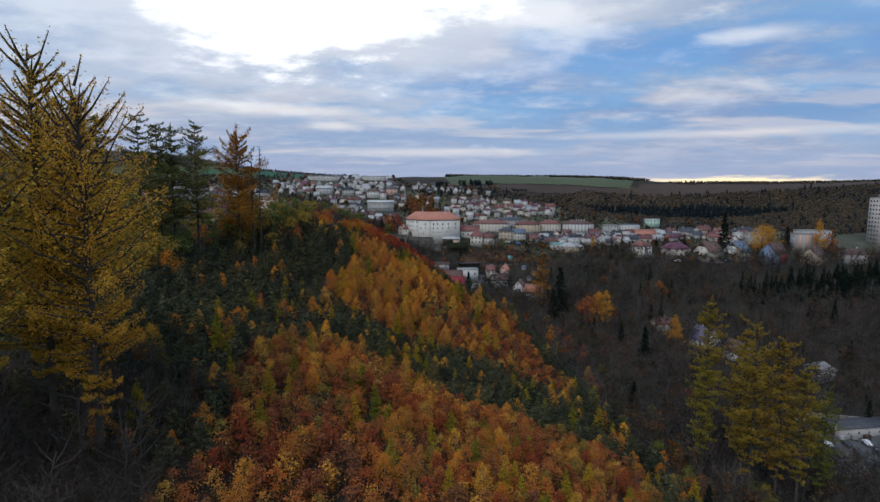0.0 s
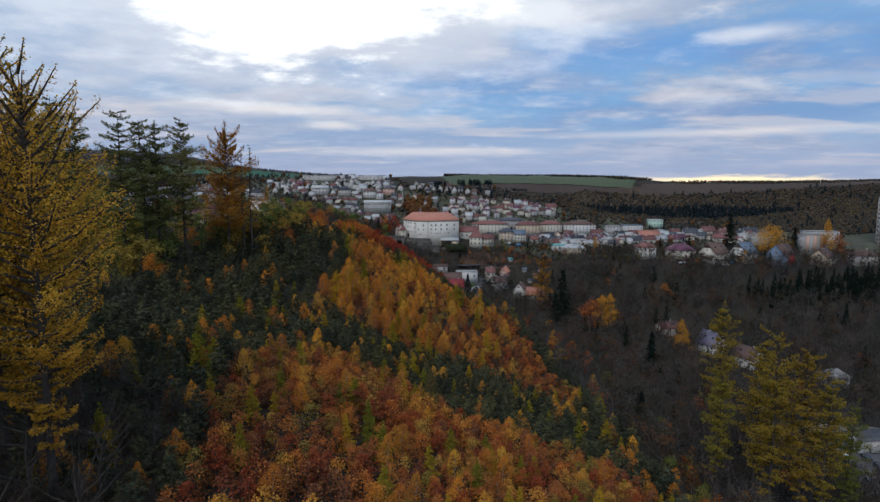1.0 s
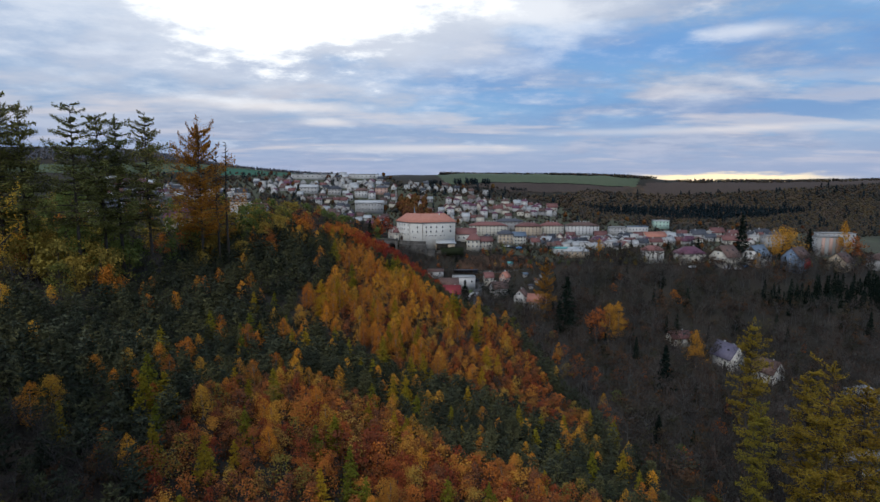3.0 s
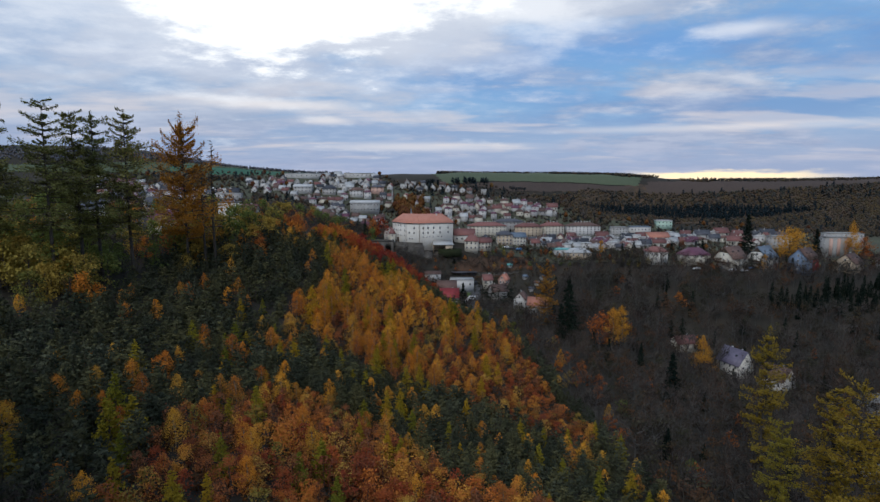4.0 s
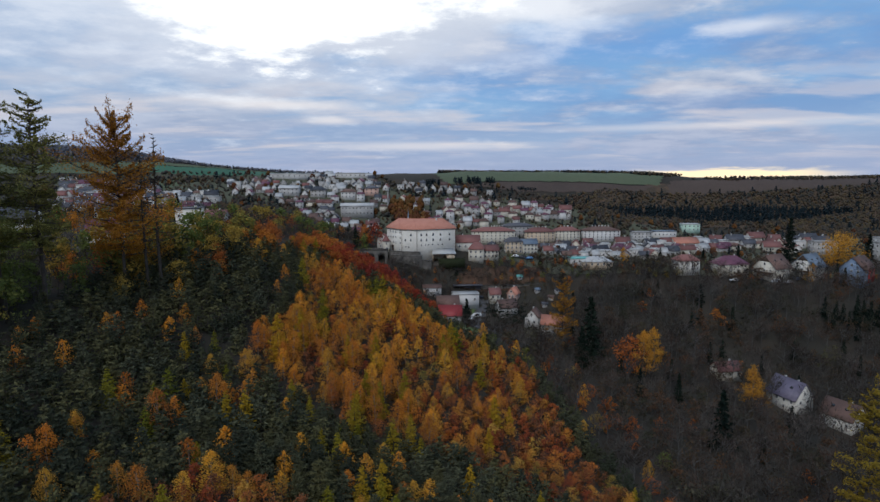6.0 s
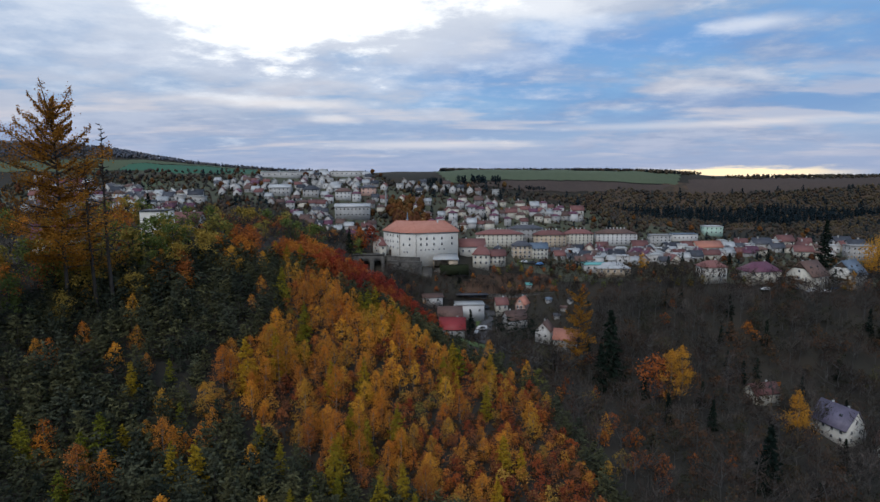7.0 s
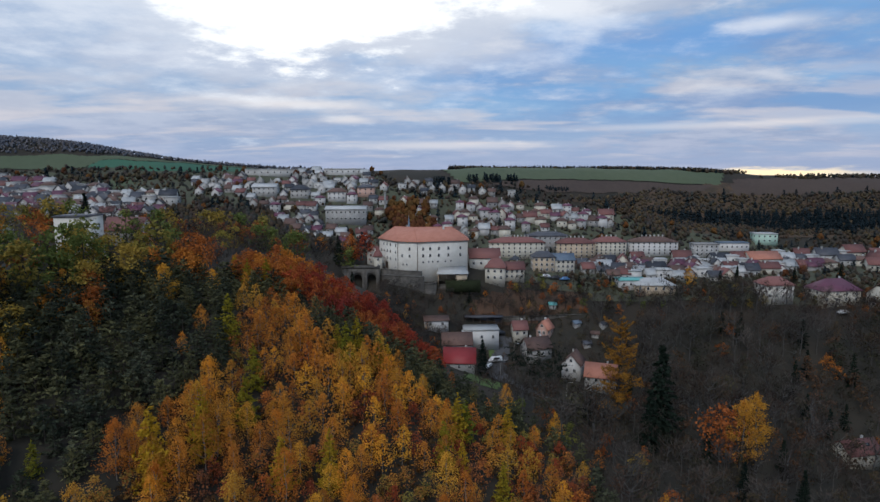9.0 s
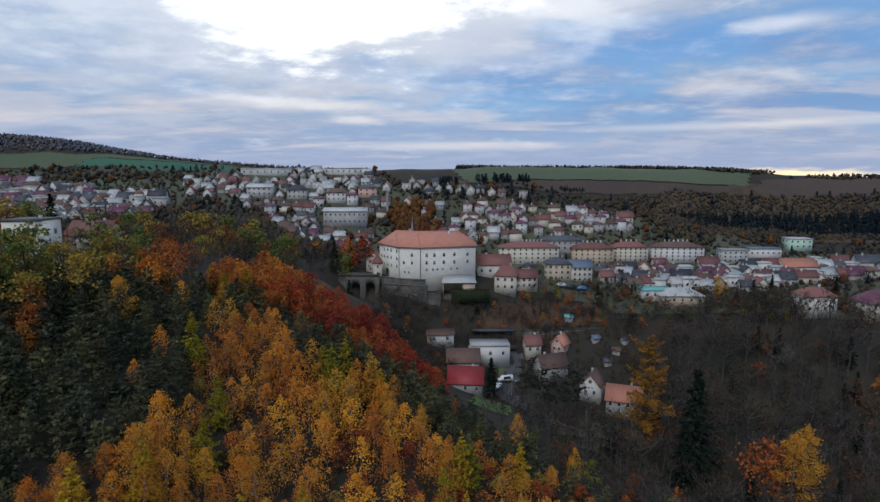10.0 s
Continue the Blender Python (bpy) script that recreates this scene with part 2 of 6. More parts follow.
BROWN_LEAF = foliage("withered_leaves", ((0.052, 0.041, 0.032), (0.090, 0.064, 0.040), (0.050, 0.052, 0.034), (0.120, 0.062, 0.034), (0.062, 0.054, 0.045), (0.086, 0.080, 0.040)), 0.5, 0.25)
GROVE_LEAF = foliage("grove_leaves", ((0.140, 0.059, 0.028), (0.182, 0.077, 0.029), (0.112, 0.049, 0.029), (0.154, 0.091, 0.035)), 0.5, 0.35)
# Needle green shifted to blue: aerial haze put into the base colour.
HAZED_CONIFER = foliage("hazed_conifer_needles", ((0.020, 0.032, 0.038), (0.028, 0.040, 0.046)), 0.3, 0.05)

# ---- mesh helpers ----
def make_mesh(name, v, faces, mats, tint=None, index=None, smooth=False):
    """A mesh from an array of corners and an array of equal-sided faces (or a list of such arrays)."""
    groups = [np.asarray(f, int) for f in (faces if isinstance(faces, list) else [faces]) if len(f)]
    v = np.asarray(v, float)
    me = bpy.data.meshes.new(name)
    me.vertices.add(len(v))
    me.vertices.foreach_set("co", v.ravel())
    sizes = np.concatenate([np.full(len(g), g.shape[1]) for g in groups])
    loops = np.concatenate([g.ravel() for g in groups])
    me.loops.add(len(loops))
    me.loops.foreach_set("vertex_index", loops.astype(np.int32))
    me.polygons.add(len(sizes))
    me.polygons.foreach_set("loop_start", np.concatenate([[0], np.cumsum(sizes)[:-1]]).astype(np.int32))
    for m in (mats if isinstance(mats, (list, tuple)) else [mats]):
        me.materials.append(m)
    if index is not None:
        me.polygons.foreach_set("material_index", np.asarray(index, np.int32))
    if smooth:
        me.polygons.foreach_set("use_smooth", np.ones(len(sizes), bool))
    if tint is not None:
        a = me.attributes.new("tint", "FLOAT", "POINT")
        a.data.foreach_set("value", np.asarray(tint, np.float32))
    me.update(calc_edges=True)
    return me


def part(name, me, parent, label="", m=None):
    """One mesh object under a thing or a part."""
    ob = new(name, me)
    ob.parent = parent
    if m is not None:
        ob.matrix_basis = m
    return tagged(ob, label)


def thing(name, label, category, group="", kind="", m=None):
    ob = new(name)
    if m is not None:
        ob.matrix_basis = m
    return tagged(ob, label, category, group, kind)


def joined(pieces):
    """Corners and faces of several (corners, faces) pieces as one; faces of 3 and 4 sides are kept apart."""
    vs, by, n = [], {}, 0
    for v, f in pieces:
        v, f = np.asarray(v, float), np.asarray(f, int)
        if len(f):
            by.setdefault(f.shape[1], []).append(f + n)
            vs.append(v)
            n += len(v)
    return np.concatenate(vs), [np.concatenate(b) for b in by.values()]


BOX_F = np.array([(0, 3, 2, 1), (4, 5, 6, 7), (0, 1, 5, 4), (1, 2, 6, 5), (2, 3, 7, 6), (3, 0, 4, 7)])


def box(x0, y0, z0, x1, y1, z1):
    return np.array([(x0, y0, z0), (x1, y0, z0), (x1, y1, z0), (x0, y1, z0), (x0, y0, z1), (x1, y0, z1), (x1, y1, z1), (x0, y1, z1)], float), BOX_F


def tube(path, radii, sides=5):
    """A tapered tube along a path."""
    path, radii = np.asarray(path, float), np.asarray(radii, float)
    d = np.gradient(path, axis=0)
    d /= np.linalg.norm(d, axis=1)[:, None] + 1e-9
    ref = np.where(np.abs(d[:, 2:3]) > 0.8, np.array([[1.0, 0, 0]]), np.array([[0, 0, 1.0]]))
    u = np.cross(d, ref)
    u /= np.linalg.norm(u, axis=1)[:, None]
    w = np.cross(d, u)
    a = np.arange(sides) * 2 * np.pi / sides
    v = path[:, None] + radii[:, None, None] * (np.cos(a)[None, :, None] * u[:, None] + np.sin(a)[None, :, None] * w[:, None])
    k = np.arange(len(path) - 1)[:, None] * sides
    i = np.arange(sides)[None]
    j = (i + 1) % sides
    f = np.stack([k + i, k + j, k + sides + j, k + sides + i], -1).reshape(-1, 4)
    return v.reshape(-1, 3), f


def blades(at, size, rng, aspect=1.0, along=None, loose=1.0, facing=None):
    """Small leaf sprays: pointed faces round the points, turned every way, or lying along a direction, or facing one."""
    at = np.asarray(at, float)
    n = len(at)
    size = np.broadcast_to(size, n) * rng.uniform(0.7, 1.3, n)
    u = rng.normal(size=(n, 3))
    if along is not None:
        u = along + u * 0.45 * loose
    u /= np.linalg.norm(u, axis=1)[:, None]
    side = rng.normal(size=(n, 3))
    if facing is not None:
        side = facing + side * 0.55
        if along is None:
            u = np.cross(side, u)
            u /= np.linalg.norm(u, axis=1)[:, None] + 1e-9
    w = np.cross(u, side)
    w /= np.linalg.norm(w, axis=1)[:, None]
    u, w = u * size[:, None] * 0.5 * aspect, w * size[:, None] * 0.5
    v = np.stack([at - u * 0.7 + w, at - u * 0.5 - w, at + u * 1.1], 1).reshape(-1, 3)
    return v, np.arange(3 * n).reshape(n, 3)


def thirds(f):
    """Four-sided faces as triangles."""
    return np.concatenate([f[:, [0, 1, 2]], f[:, [0, 2, 3]]])


def dressed(crown, wood):
    """Leaves and the limbs that carry them: corners, faces, and 1 for each face of wood."""
    v, f = crown
    if not wood:
        return v, f, np.zeros(len(f), int)
    wv, wf = joined(wood)
    wf = thirds(wf[0])
    return np.concatenate([v, wv]), np.concatenate([f, wf + len(v)]), np.concatenate([np.zeros(len(f), int), np.ones(len(wf), int)])


# ---- trees: each returns (trunk, crown), pairs of corners and faces ----
def leafy(rng, h, w, base, clumps, leaves, size, top=0.65, gap=0.25, limbs=7, shell=0.0, drop=0.30, stem_width=0.018, point=0.62):
    """A broad-leaved tree: uneven clumps of leaves on limbs."""
    lean = rng.normal(0, 0.03, 2) * h
    z = base * h + (h * 0.93 - base * h) * rng.uniform(0, 1, clumps) ** 0.8
    t = (z - base * h) / (h - base * h)
    prof = np.clip(np.sin(np.pi * np.clip(t * 0.80 + 0.20, 0, 1)) ** top, 0.12, 1)
    a = rng.uniform(0, 2 * np.pi, clumps) + np.arange(clumps) * 2.4
    r = w * 0.5 * prof * rng.uniform(0.35, 0.95, clumps) * (1 + gap * rng.normal(size=clumps))
    c = np.stack([np.cos(a) * r + lean[0] * z / h, np.sin(a) * r + lean[1] * z / h, z], 1)
    c[0] = (lean[0], lean[1], h * 0.95)
    rad = w * rng.uniform(0.15, 0.27, clumps) * (0.55 + 0.45 * prof)
    k = rng.integers(0, clumps, leaves)
    d = rng.normal(size=(leaves, 3))
    d /= np.linalg.norm(d, axis=1)[:, None]
    at = c[k] + d * (rad[k] * rng.uniform(0.35, 1.15, leaves))[:, None] * np.array([1, 1, 0.85])
    # part of the leaves on one lumpy drop-shaped outline
    m = int(leaves * shell)
    if m:
        t = rng.uniform(0, 1, m) ** 0.85
        a, ph = rng.uniform(0, 2 * np.pi, m), rng.uniform(0, 6.28, 3)
        r = np.minimum(1, (t / drop) ** 0.55 + 0.12) * (1 - t) ** point * (1 + 0.22 * np.sin(3 * a + ph[0] + 5 * t) + 0.16 * np.sin(5 * a + ph[1] - 9 * t)) * rng.uniform(0.72, 1.06, m) * w * 0.62
        at[:m] = np.stack([np.cos(a) * r + lean[0] * t, np.sin(a) * r + lean[1] * t, h * (base + (1 - base) * t) + rng.normal(0, 0.02 * h, m)], 1)
    out = at - np.array([lean[0], lean[1], h * (base + (1 - base) * 0.42)])
    out = out / (np.linalg.norm(out, axis=1)[:, None] + 1e-6) + 0.8 * d + np.array([0, 0, 0.45])
    out /= np.linalg.norm(out, axis=1)[:, None] + 1e-6
    crown = blades(at, size, rng, facing=out)
    s = np.linspace(0, 1, 5)
    stem = np.stack([lean[0] * s, lean[1] * s, h * 0.88 * s], 1) + np.concatenate([np.zeros((1, 3)), rng.normal(0, 0.012 * h, (4, 3)) * [1, 1, 0]])
    pieces = []
    for q in range(min(limbs, clumps)):
        e = c[q]
        b = np.array([lean[0] * e[2] / h, lean[1] * e[2] / h, max(0.12 * h, e[2] - 0.22 * h)])
        pieces.append(tube([b, (b + e) * 0.5 + [0, 0, -0.02 * h], e], [0.007 * h, 0.005 * h, 0.002 * h], 3))
    return tube(stem, stem_width * h * (1 - 0.85 * s) + 0.02, 5), dressed(crown, pieces)


def whorled(rng, h, w, base, rows, per, leaves, size, droop=0.25, power=0.85, aspect=1.6, twig=True, bare_top=0.0, hang=0.0, upturn=0.0, ragged=0.25, sparse=0.0, jitter=0.4, rise=0.0, bough=1.0, spread=1.0, low=1.0, belly=0.4):
    """A conifer: whorls of boughs along a straight stem, needles in tufts along each bough."""
    s = np.linspace(0, 1, 7)
    bend = rng.normal(0, 0.006 * h, 2)
    stem = np.stack([bend[0] * np.sin(s * 4), bend[1] * np.sin(s * 3), h * s], 1)
    wood, tips, ways = [], [], []
    zs = base * h + (h * 0.985 - base * h) * (np.arange(rows) + 0.5) / rows
    for z0 in zs:
        t = (z0 - base * h) / (h - base * h)
        reach = w * 0.5 * max(0.05, (1 - t)) ** power * min(1, 0.55 + t * 3.0) * (low + (1 - low) * min(1.0, (t / belly) ** 1.5))
        for a in rng.uniform(0, 6.28) + np.arange(per) * 6.283 / per + rng.normal(0, 0.3, per):
            if rng.random() < sparse:
                continue
            L = reach * (1 + ragged * rng.normal()) + 0.02 * w
            z = z0 + rng.normal(0, jitter * h / rows)
            q = np.linspace(0, 1, 5)
            out = np.array([np.cos(a), np.sin(a)])
            dz = L * ((-droop + rise * t) * q + (droop * 0.4 + upturn) * q ** 2.2 - hang * q * q) * (1 + 0.3 * rng.normal())
            p = np.stack([out[0] * L * q, out[1] * L * q, z + dz], 1)
            if twig:
                wood.append(tube(p[[0, 2, 4]], np.array([0.0022, 0.0014, 0.0004]) * h * bough + 0.008, 3))
            n = max(2, int(leaves * (0.35 + 0.65 * L / (w * 0.5)) * (1 - bare_top * t ** 2)))
            u = rng.uniform(0.12, 1.05, n) ** 0.8
            side = rng.normal(0, 0.11, n) * spread * L * (1.15 - u)
            at = np.stack([np.interp(u, q, p[:, k]) for k in range(3)], 1)
            at[:, 0] += -out[1] * side
            at[:, 1] += out[0] * side
            at[:, 2] += rng.normal(0, 0.03, n) * spread * L - hang * np.abs(rng.normal(0, 0.10, n)) * L
            tips.append(at)
            ways.append(np.broadcast_to([out[0], out[1], -droop * 0.5 - hang], (n, 3)))
    at, way = np.concatenate(tips), np.concatenate(ways)
    up = way * [0.8, 0.8, 0] + np.array([0, 0, 0.9])
    crown = blades(at, size, rng, aspect, way, 1.2, up)
    return tube(stem, 0.011 * h * (1 - 0.95 * s) + 0.02, 6), dressed(crown, wood)


ICO = [(0, 0.526, 0.851), (0, 0.526, -0.851), (0, -0.526, 0.851), (0, -0.526, -0.851), (0.526, 0.851, 0), (0.526, -0.851, 0), (-0.526, 0.851, 0), (-0.526, -0.851, 0), (0.851, 0, 0.526), (-0.851, 0, 0.526), (0.851, 0, -0.526), (-0.851, 0, -0.526)]
ICO_F = [(0, 2, 8), (0, 8, 4), (0, 4, 6), (0, 6, 9), (0, 9, 2), (2, 5, 8), (8, 5, 10), (8, 10, 4), (4, 10, 1), (4, 1, 6), (6, 1, 11), (6, 11, 9), (9, 11, 7), (9, 7, 2), (2, 7, 5), (3, 10, 5), (3, 1, 10), (3, 11, 1), (3, 7, 11), (3, 5, 7)]


def clumped(rng, h, w, clumps, leaves, size):
    """A tree seen from afar: uneven dense clumps of foliage with loose leaf sprays round them."""
    a = np.arange(clumps) * 2.4 + rng.uniform(0, 6.28)
    t = (np.arange(clumps) + 0.5) / clumps
    r = w * 0.30 * np.sin(np.pi * (0.25 + 0.7 * t)) * rng.uniform(0.6, 1.2, clumps)
    c = np.stack([np.cos(a) * r, np.sin(a) * r, h * (0.30 + 0.50 * t)], 1)
    pieces = []
    for k in range(clumps):
        s = w * rng.uniform(0.20, 0.30)
        pieces.append((np.array(ICO) * rng.uniform(0.75, 1.25, (12, 1)) * [s, s, s * 1.3] + c[k], np.array(ICO_F)))
    k = rng.integers(0, clumps, leaves)
    d = rng.normal(size=(leaves, 3))
    d /= np.linalg.norm(d, axis=1)[:, None]
    pieces.append(blades(c[k] + d * w * 0.25 * rng.uniform(0.6, 1.3, (leaves, 1)) * [1, 1, 1.3], size, rng))
    v, f = joined(pieces)
    return tube([(0, 0, 0), (0, 0, h * 0.5)], [0.05 * h, 0.03 * h], 3), dressed((v, f[0]), [])


def leafless(rng, h, w, limbs=9, twigs=330, twig=0.12):
    """A bare tree: forked limbs and a cloud of fine twigs."""
    s = np.linspace(0, 1, 5)
    stem = np.stack([rng.normal(0, 0.02 * h, 5) * s, rng.normal(0, 0.02 * h, 5) * s, h * 0.72 * s], 1)
    wood, tips, ways = [], [], []
    for q in range(limbs):
        z = h * rng.uniform(0.25, 0.7)
        a, L = rng.uniform(0, 6.28), w * rng.uniform(0.3, 0.55)
        b = np.array([np.interp(z, stem[:, 2], stem[:, 0]), np.interp(z, stem[:, 2], stem[:, 1]), z])
        e = b + [np.cos(a) * L, np.sin(a) * L, min(h - z, h * rng.uniform(0.16, 0.34))]
        m = (b + e) / 2 + [0, 0, -0.03 * h]
        wood.append(tube([b, m, e], [0.008 * h, 0.005 * h, 0.0015 * h], 3))
        n = twigs // limbs
        u = rng.uniform(0.3, 1.1, n)[:, None]
        at = b + (e - b) * u + rng.normal(0, 0.075, (n, 3)) * w
        tips.append(at)
        d = np.array([np.cos(a) * 0.6, np.sin(a) * 0.6, 1.0])
        ways.append(np.broadcast_to(d, (n, 3)))
    at = np.concatenate(tips)
    crown = blades(at, twig, rng, 10.0 * h / 14, np.concatenate(ways), 1.2)
    return tube(stem, 0.014 * h * (1 - 0.8 * s) + 0.03, 5), dressed(crown, wood)


# ---- the land ----
# Heights of the land along the valley, station by station from west to east.
YS = (60, 150, 190, 225, 255, 290, 325, 365, 400, 440, 480, 520, 600)
LAND = {
    -420: (60, 60, 60, 60, 60, 60, 60, 60, 62, 68, 84, 102, 70),
    -250: (58, 58, 58, 58, 58, 60, 60, 60, 60, 66, 78, 101, 68),
    -160: (50, 52, 53, 54, 56, 60, 61, 60, 58, 62, 75, 88, 58),
    -100: (42, 44, 45, 46, 49, 57, 60, 58, 53, 58, 73, 83, 52),
    -60: (34, 35, 28, 27, 37, 49, 51, 49, 48, 54, 72, 82, 50),
    -30: (26, 25, 21, 18, 25, 36, 40, 40, 42, 50, 71, 82, 50),
    0: (16, 13, 9, 7, 13, 24, 22, 19, 41, 44, 69, 82.5, 50),
    30: (10, 4, -1, -2, 3, 9, 10, 11, 36, 42, 67, 83, 50),
    60: (2, -6, -9, -7, -5, -1, 4, 12, 33, 40, 64, 83, 50),
    100: (-4, -12, -14, -12, -10, -6, 0, 14, 32, 38, 58, 82.5, 50),
    150: (-4, -14, -16, -15, -14, -12, -6, 18, 32, 38, 53, 81, 50),
    220: (6, -4, -8, -8, -6, -2, 10, 24, 30, 38, 51, 78, 50),
    320: (26, 18, 14, 12, 14, 20, 26, 30, 36, 44, 58, 78, 50),
    480: (50, 50, 48, 46, 46, 48, 50, 54, 58, 62, 72, 82, 52),
}
LAND_X = np.array(sorted(LAND))
LAND_Z = np.array([LAND[k] for k in sorted(LAND)], float)


def spline(v, knots):
    """Index and smooth weights of the two knots round v."""
    i = np.clip(np.searchsorted(knots, v) - 1, 0, len(knots) - 2)
    return i, np.clip((v - knots[i]) / (knots[i + 1] - knots[i]), 0, 1)


def hermite(p0, p1, p2, p3, d0, d1, d2, f):
    """Monotone-ish cubic between p1 and p2 with neighbours p0 and p3."""
    m1 = 0.5 * ((p1 - p0) / d0 + (p2 - p1) / d1) * d1
    m2 = 0.5 * ((p2 - p1) / d1 + (p3 - p2) / d2) * d1
    f2, f3 = f * f, f * f * f
    return (2 * f3 - 3 * f2 + 1) * p1 + (f3 - 2 * f2 + f) * m1 + (3 * f2 - 2 * f3) * p2 + (f3 - f2) * m2


def height(x, y):
    """Ground height at x, y (arrays)."""
    x, y = np.asarray(x, float), np.asarray(y, float)
    ky = np.array(YS, float)
    kx = LAND_X.astype(float)
    i, fx = spline(np.clip(x, kx[0], kx[-1]), kx)
    j, fy = spline(np.clip(y, ky[0], ky[-1]), ky)

    def row(ii):
        a = [LAND_Z[ii, np.clip(j + k, 0, len(ky) - 1)] for k in (-1, 0, 1, 2)]
        q = [ky[np.clip(j + k, 0, len(ky) - 1)] for k in (-1, 0, 1, 2)]
        d = [np.maximum(q[k + 1] - q[k], 1.0) for k in range(3)]
        return hermite(*a, *d, fy)

    c = [np.clip(i + k, 0, len(kx) - 1) for k in (-1, 0, 1, 2)]
    d = [np.maximum(kx[c[k + 1]] - kx[c[k]], 1.0) for k in range(3)]
    z = hermite(*[row(k) for k in c], *d, fx)
    z = z - 13 * np.exp(-((x + 29) / 9) ** 2 - ((y - 386) / 9) ** 2)   # ravine under the castle bridge
    far = np.clip((y - 600) / 900, 0, 1)
    return z * (1 - far) + 25 * far


def axis(lo, hi, near_lo, near_hi, step, far_steps):
    a = near_lo - (near_lo - lo) * (np.linspace(0, 1, far_steps)[1:] ** 2.2)
    b = near_hi + (hi - near_hi) * (np.linspace(0, 1, far_steps)[1:] ** 2.2)
    return np.concatenate([a[::-1], np.arange(near_lo, near_hi + 0.1, step), b])


def sheet(gx, gy, lift, ripple):
    X, Y = np.meshgrid(gx, gy)
    Z = height(X, Y) + lift
    rough = np.array([noise.noise((x * 0.06, y * 0.06, 0)) for x, y in zip(X.ravel(), Y.ravel())]).reshape(X.shape)
    Z = Z + ripple * rough
    n = len(gx)
    i = np.arange(len(gy) - 1)[:, None] * n + np.arange(n - 1)[None]
    f = np.stack([i, i + 1, i + n + 1, i + n], -1).reshape(-1, 4)
    return np.stack([X, Y, Z], -1).reshape(-1, 3), f


v, f = sheet(axis(-4400, 4400, -420, 480, 5, 26), axis(-1500, 4600, -60, 640, 5, 26), 0.0, 0.8)
ground = tagged(new("ground", make_mesh("ground", v, f, FLOOR_SOIL, smooth=True)), "brown forest floor falling to a valley and rising to far hills", "ground", kind="structure")


def inside(poly, x, y):
    """Which points lie in a polygon."""
    x, y = np.asarray(x), np.asarray(y)
    hit = np.zeros(x.shape, bool)
    for (ax, ay), (bx, by) in zip(poly, poly[1:] + poly[:1]):
        cross = (ay > y) != (by > y)
        hit ^= cross & (x < (bx - ax) * (y - ay) / (by - ay + 1e-12) + ax)
    return hit


def patch(name, poly, material, label, category, lift=0.9, step=3.0, ragged=3.0, kind="structure", deep=None):
    """A piece of land cover that lies on the ground, with an uneven edge."""
    p = np.array(poly, float)
    gx, gy = np.arange(p[:, 0].min() - step, p[:, 0].max() + 2 * step, step), np.arange(p[:, 1].min() - step, p[:, 1].max() + 2 * step, deep or step)
    v, f = sheet(gx, gy, lift, 0.8)
    c = v[f].mean(1)
    n = np.array([[noise.noise((a * 0.08, b * 0.08, k)) for k in (3.0, 9.0)] for a, b in c[:, :2]])
    keep = inside(poly, c[:, 0] + n[:, 0] * ragged, c[:, 1] + n[:, 1] * ragged)
    f = f[keep]
    used, inv = np.unique(f, return_inverse=True)
    return tagged(new(name, make_mesh(name, v[used], inv.reshape(f.shape), material, smooth=True)), label, category, kind=kind)


# ---- woods ----


def spots(poly, gap, rng, jitter=0.42):
    """Uneven planting points in a polygon."""
    p = np.array(poly, float)
    gx, gy = np.meshgrid(np.arange(p[:, 0].min(), p[:, 0].max(), gap), np.arange(p[:, 1].min(), p[:, 1].max(), gap))
    gx = gx + (np.arange(gx.shape[0]) % 2)[:, None] * gap * 0.5
    x, y = gx.ravel() + rng.uniform(-jitter, jitter, gx.size) * gap, gy.ravel() + rng.uniform(-jitter, jitter, gx.size) * gap
    k = inside(poly, x, y)
    return np.stack([x[k], y[k]], 1)


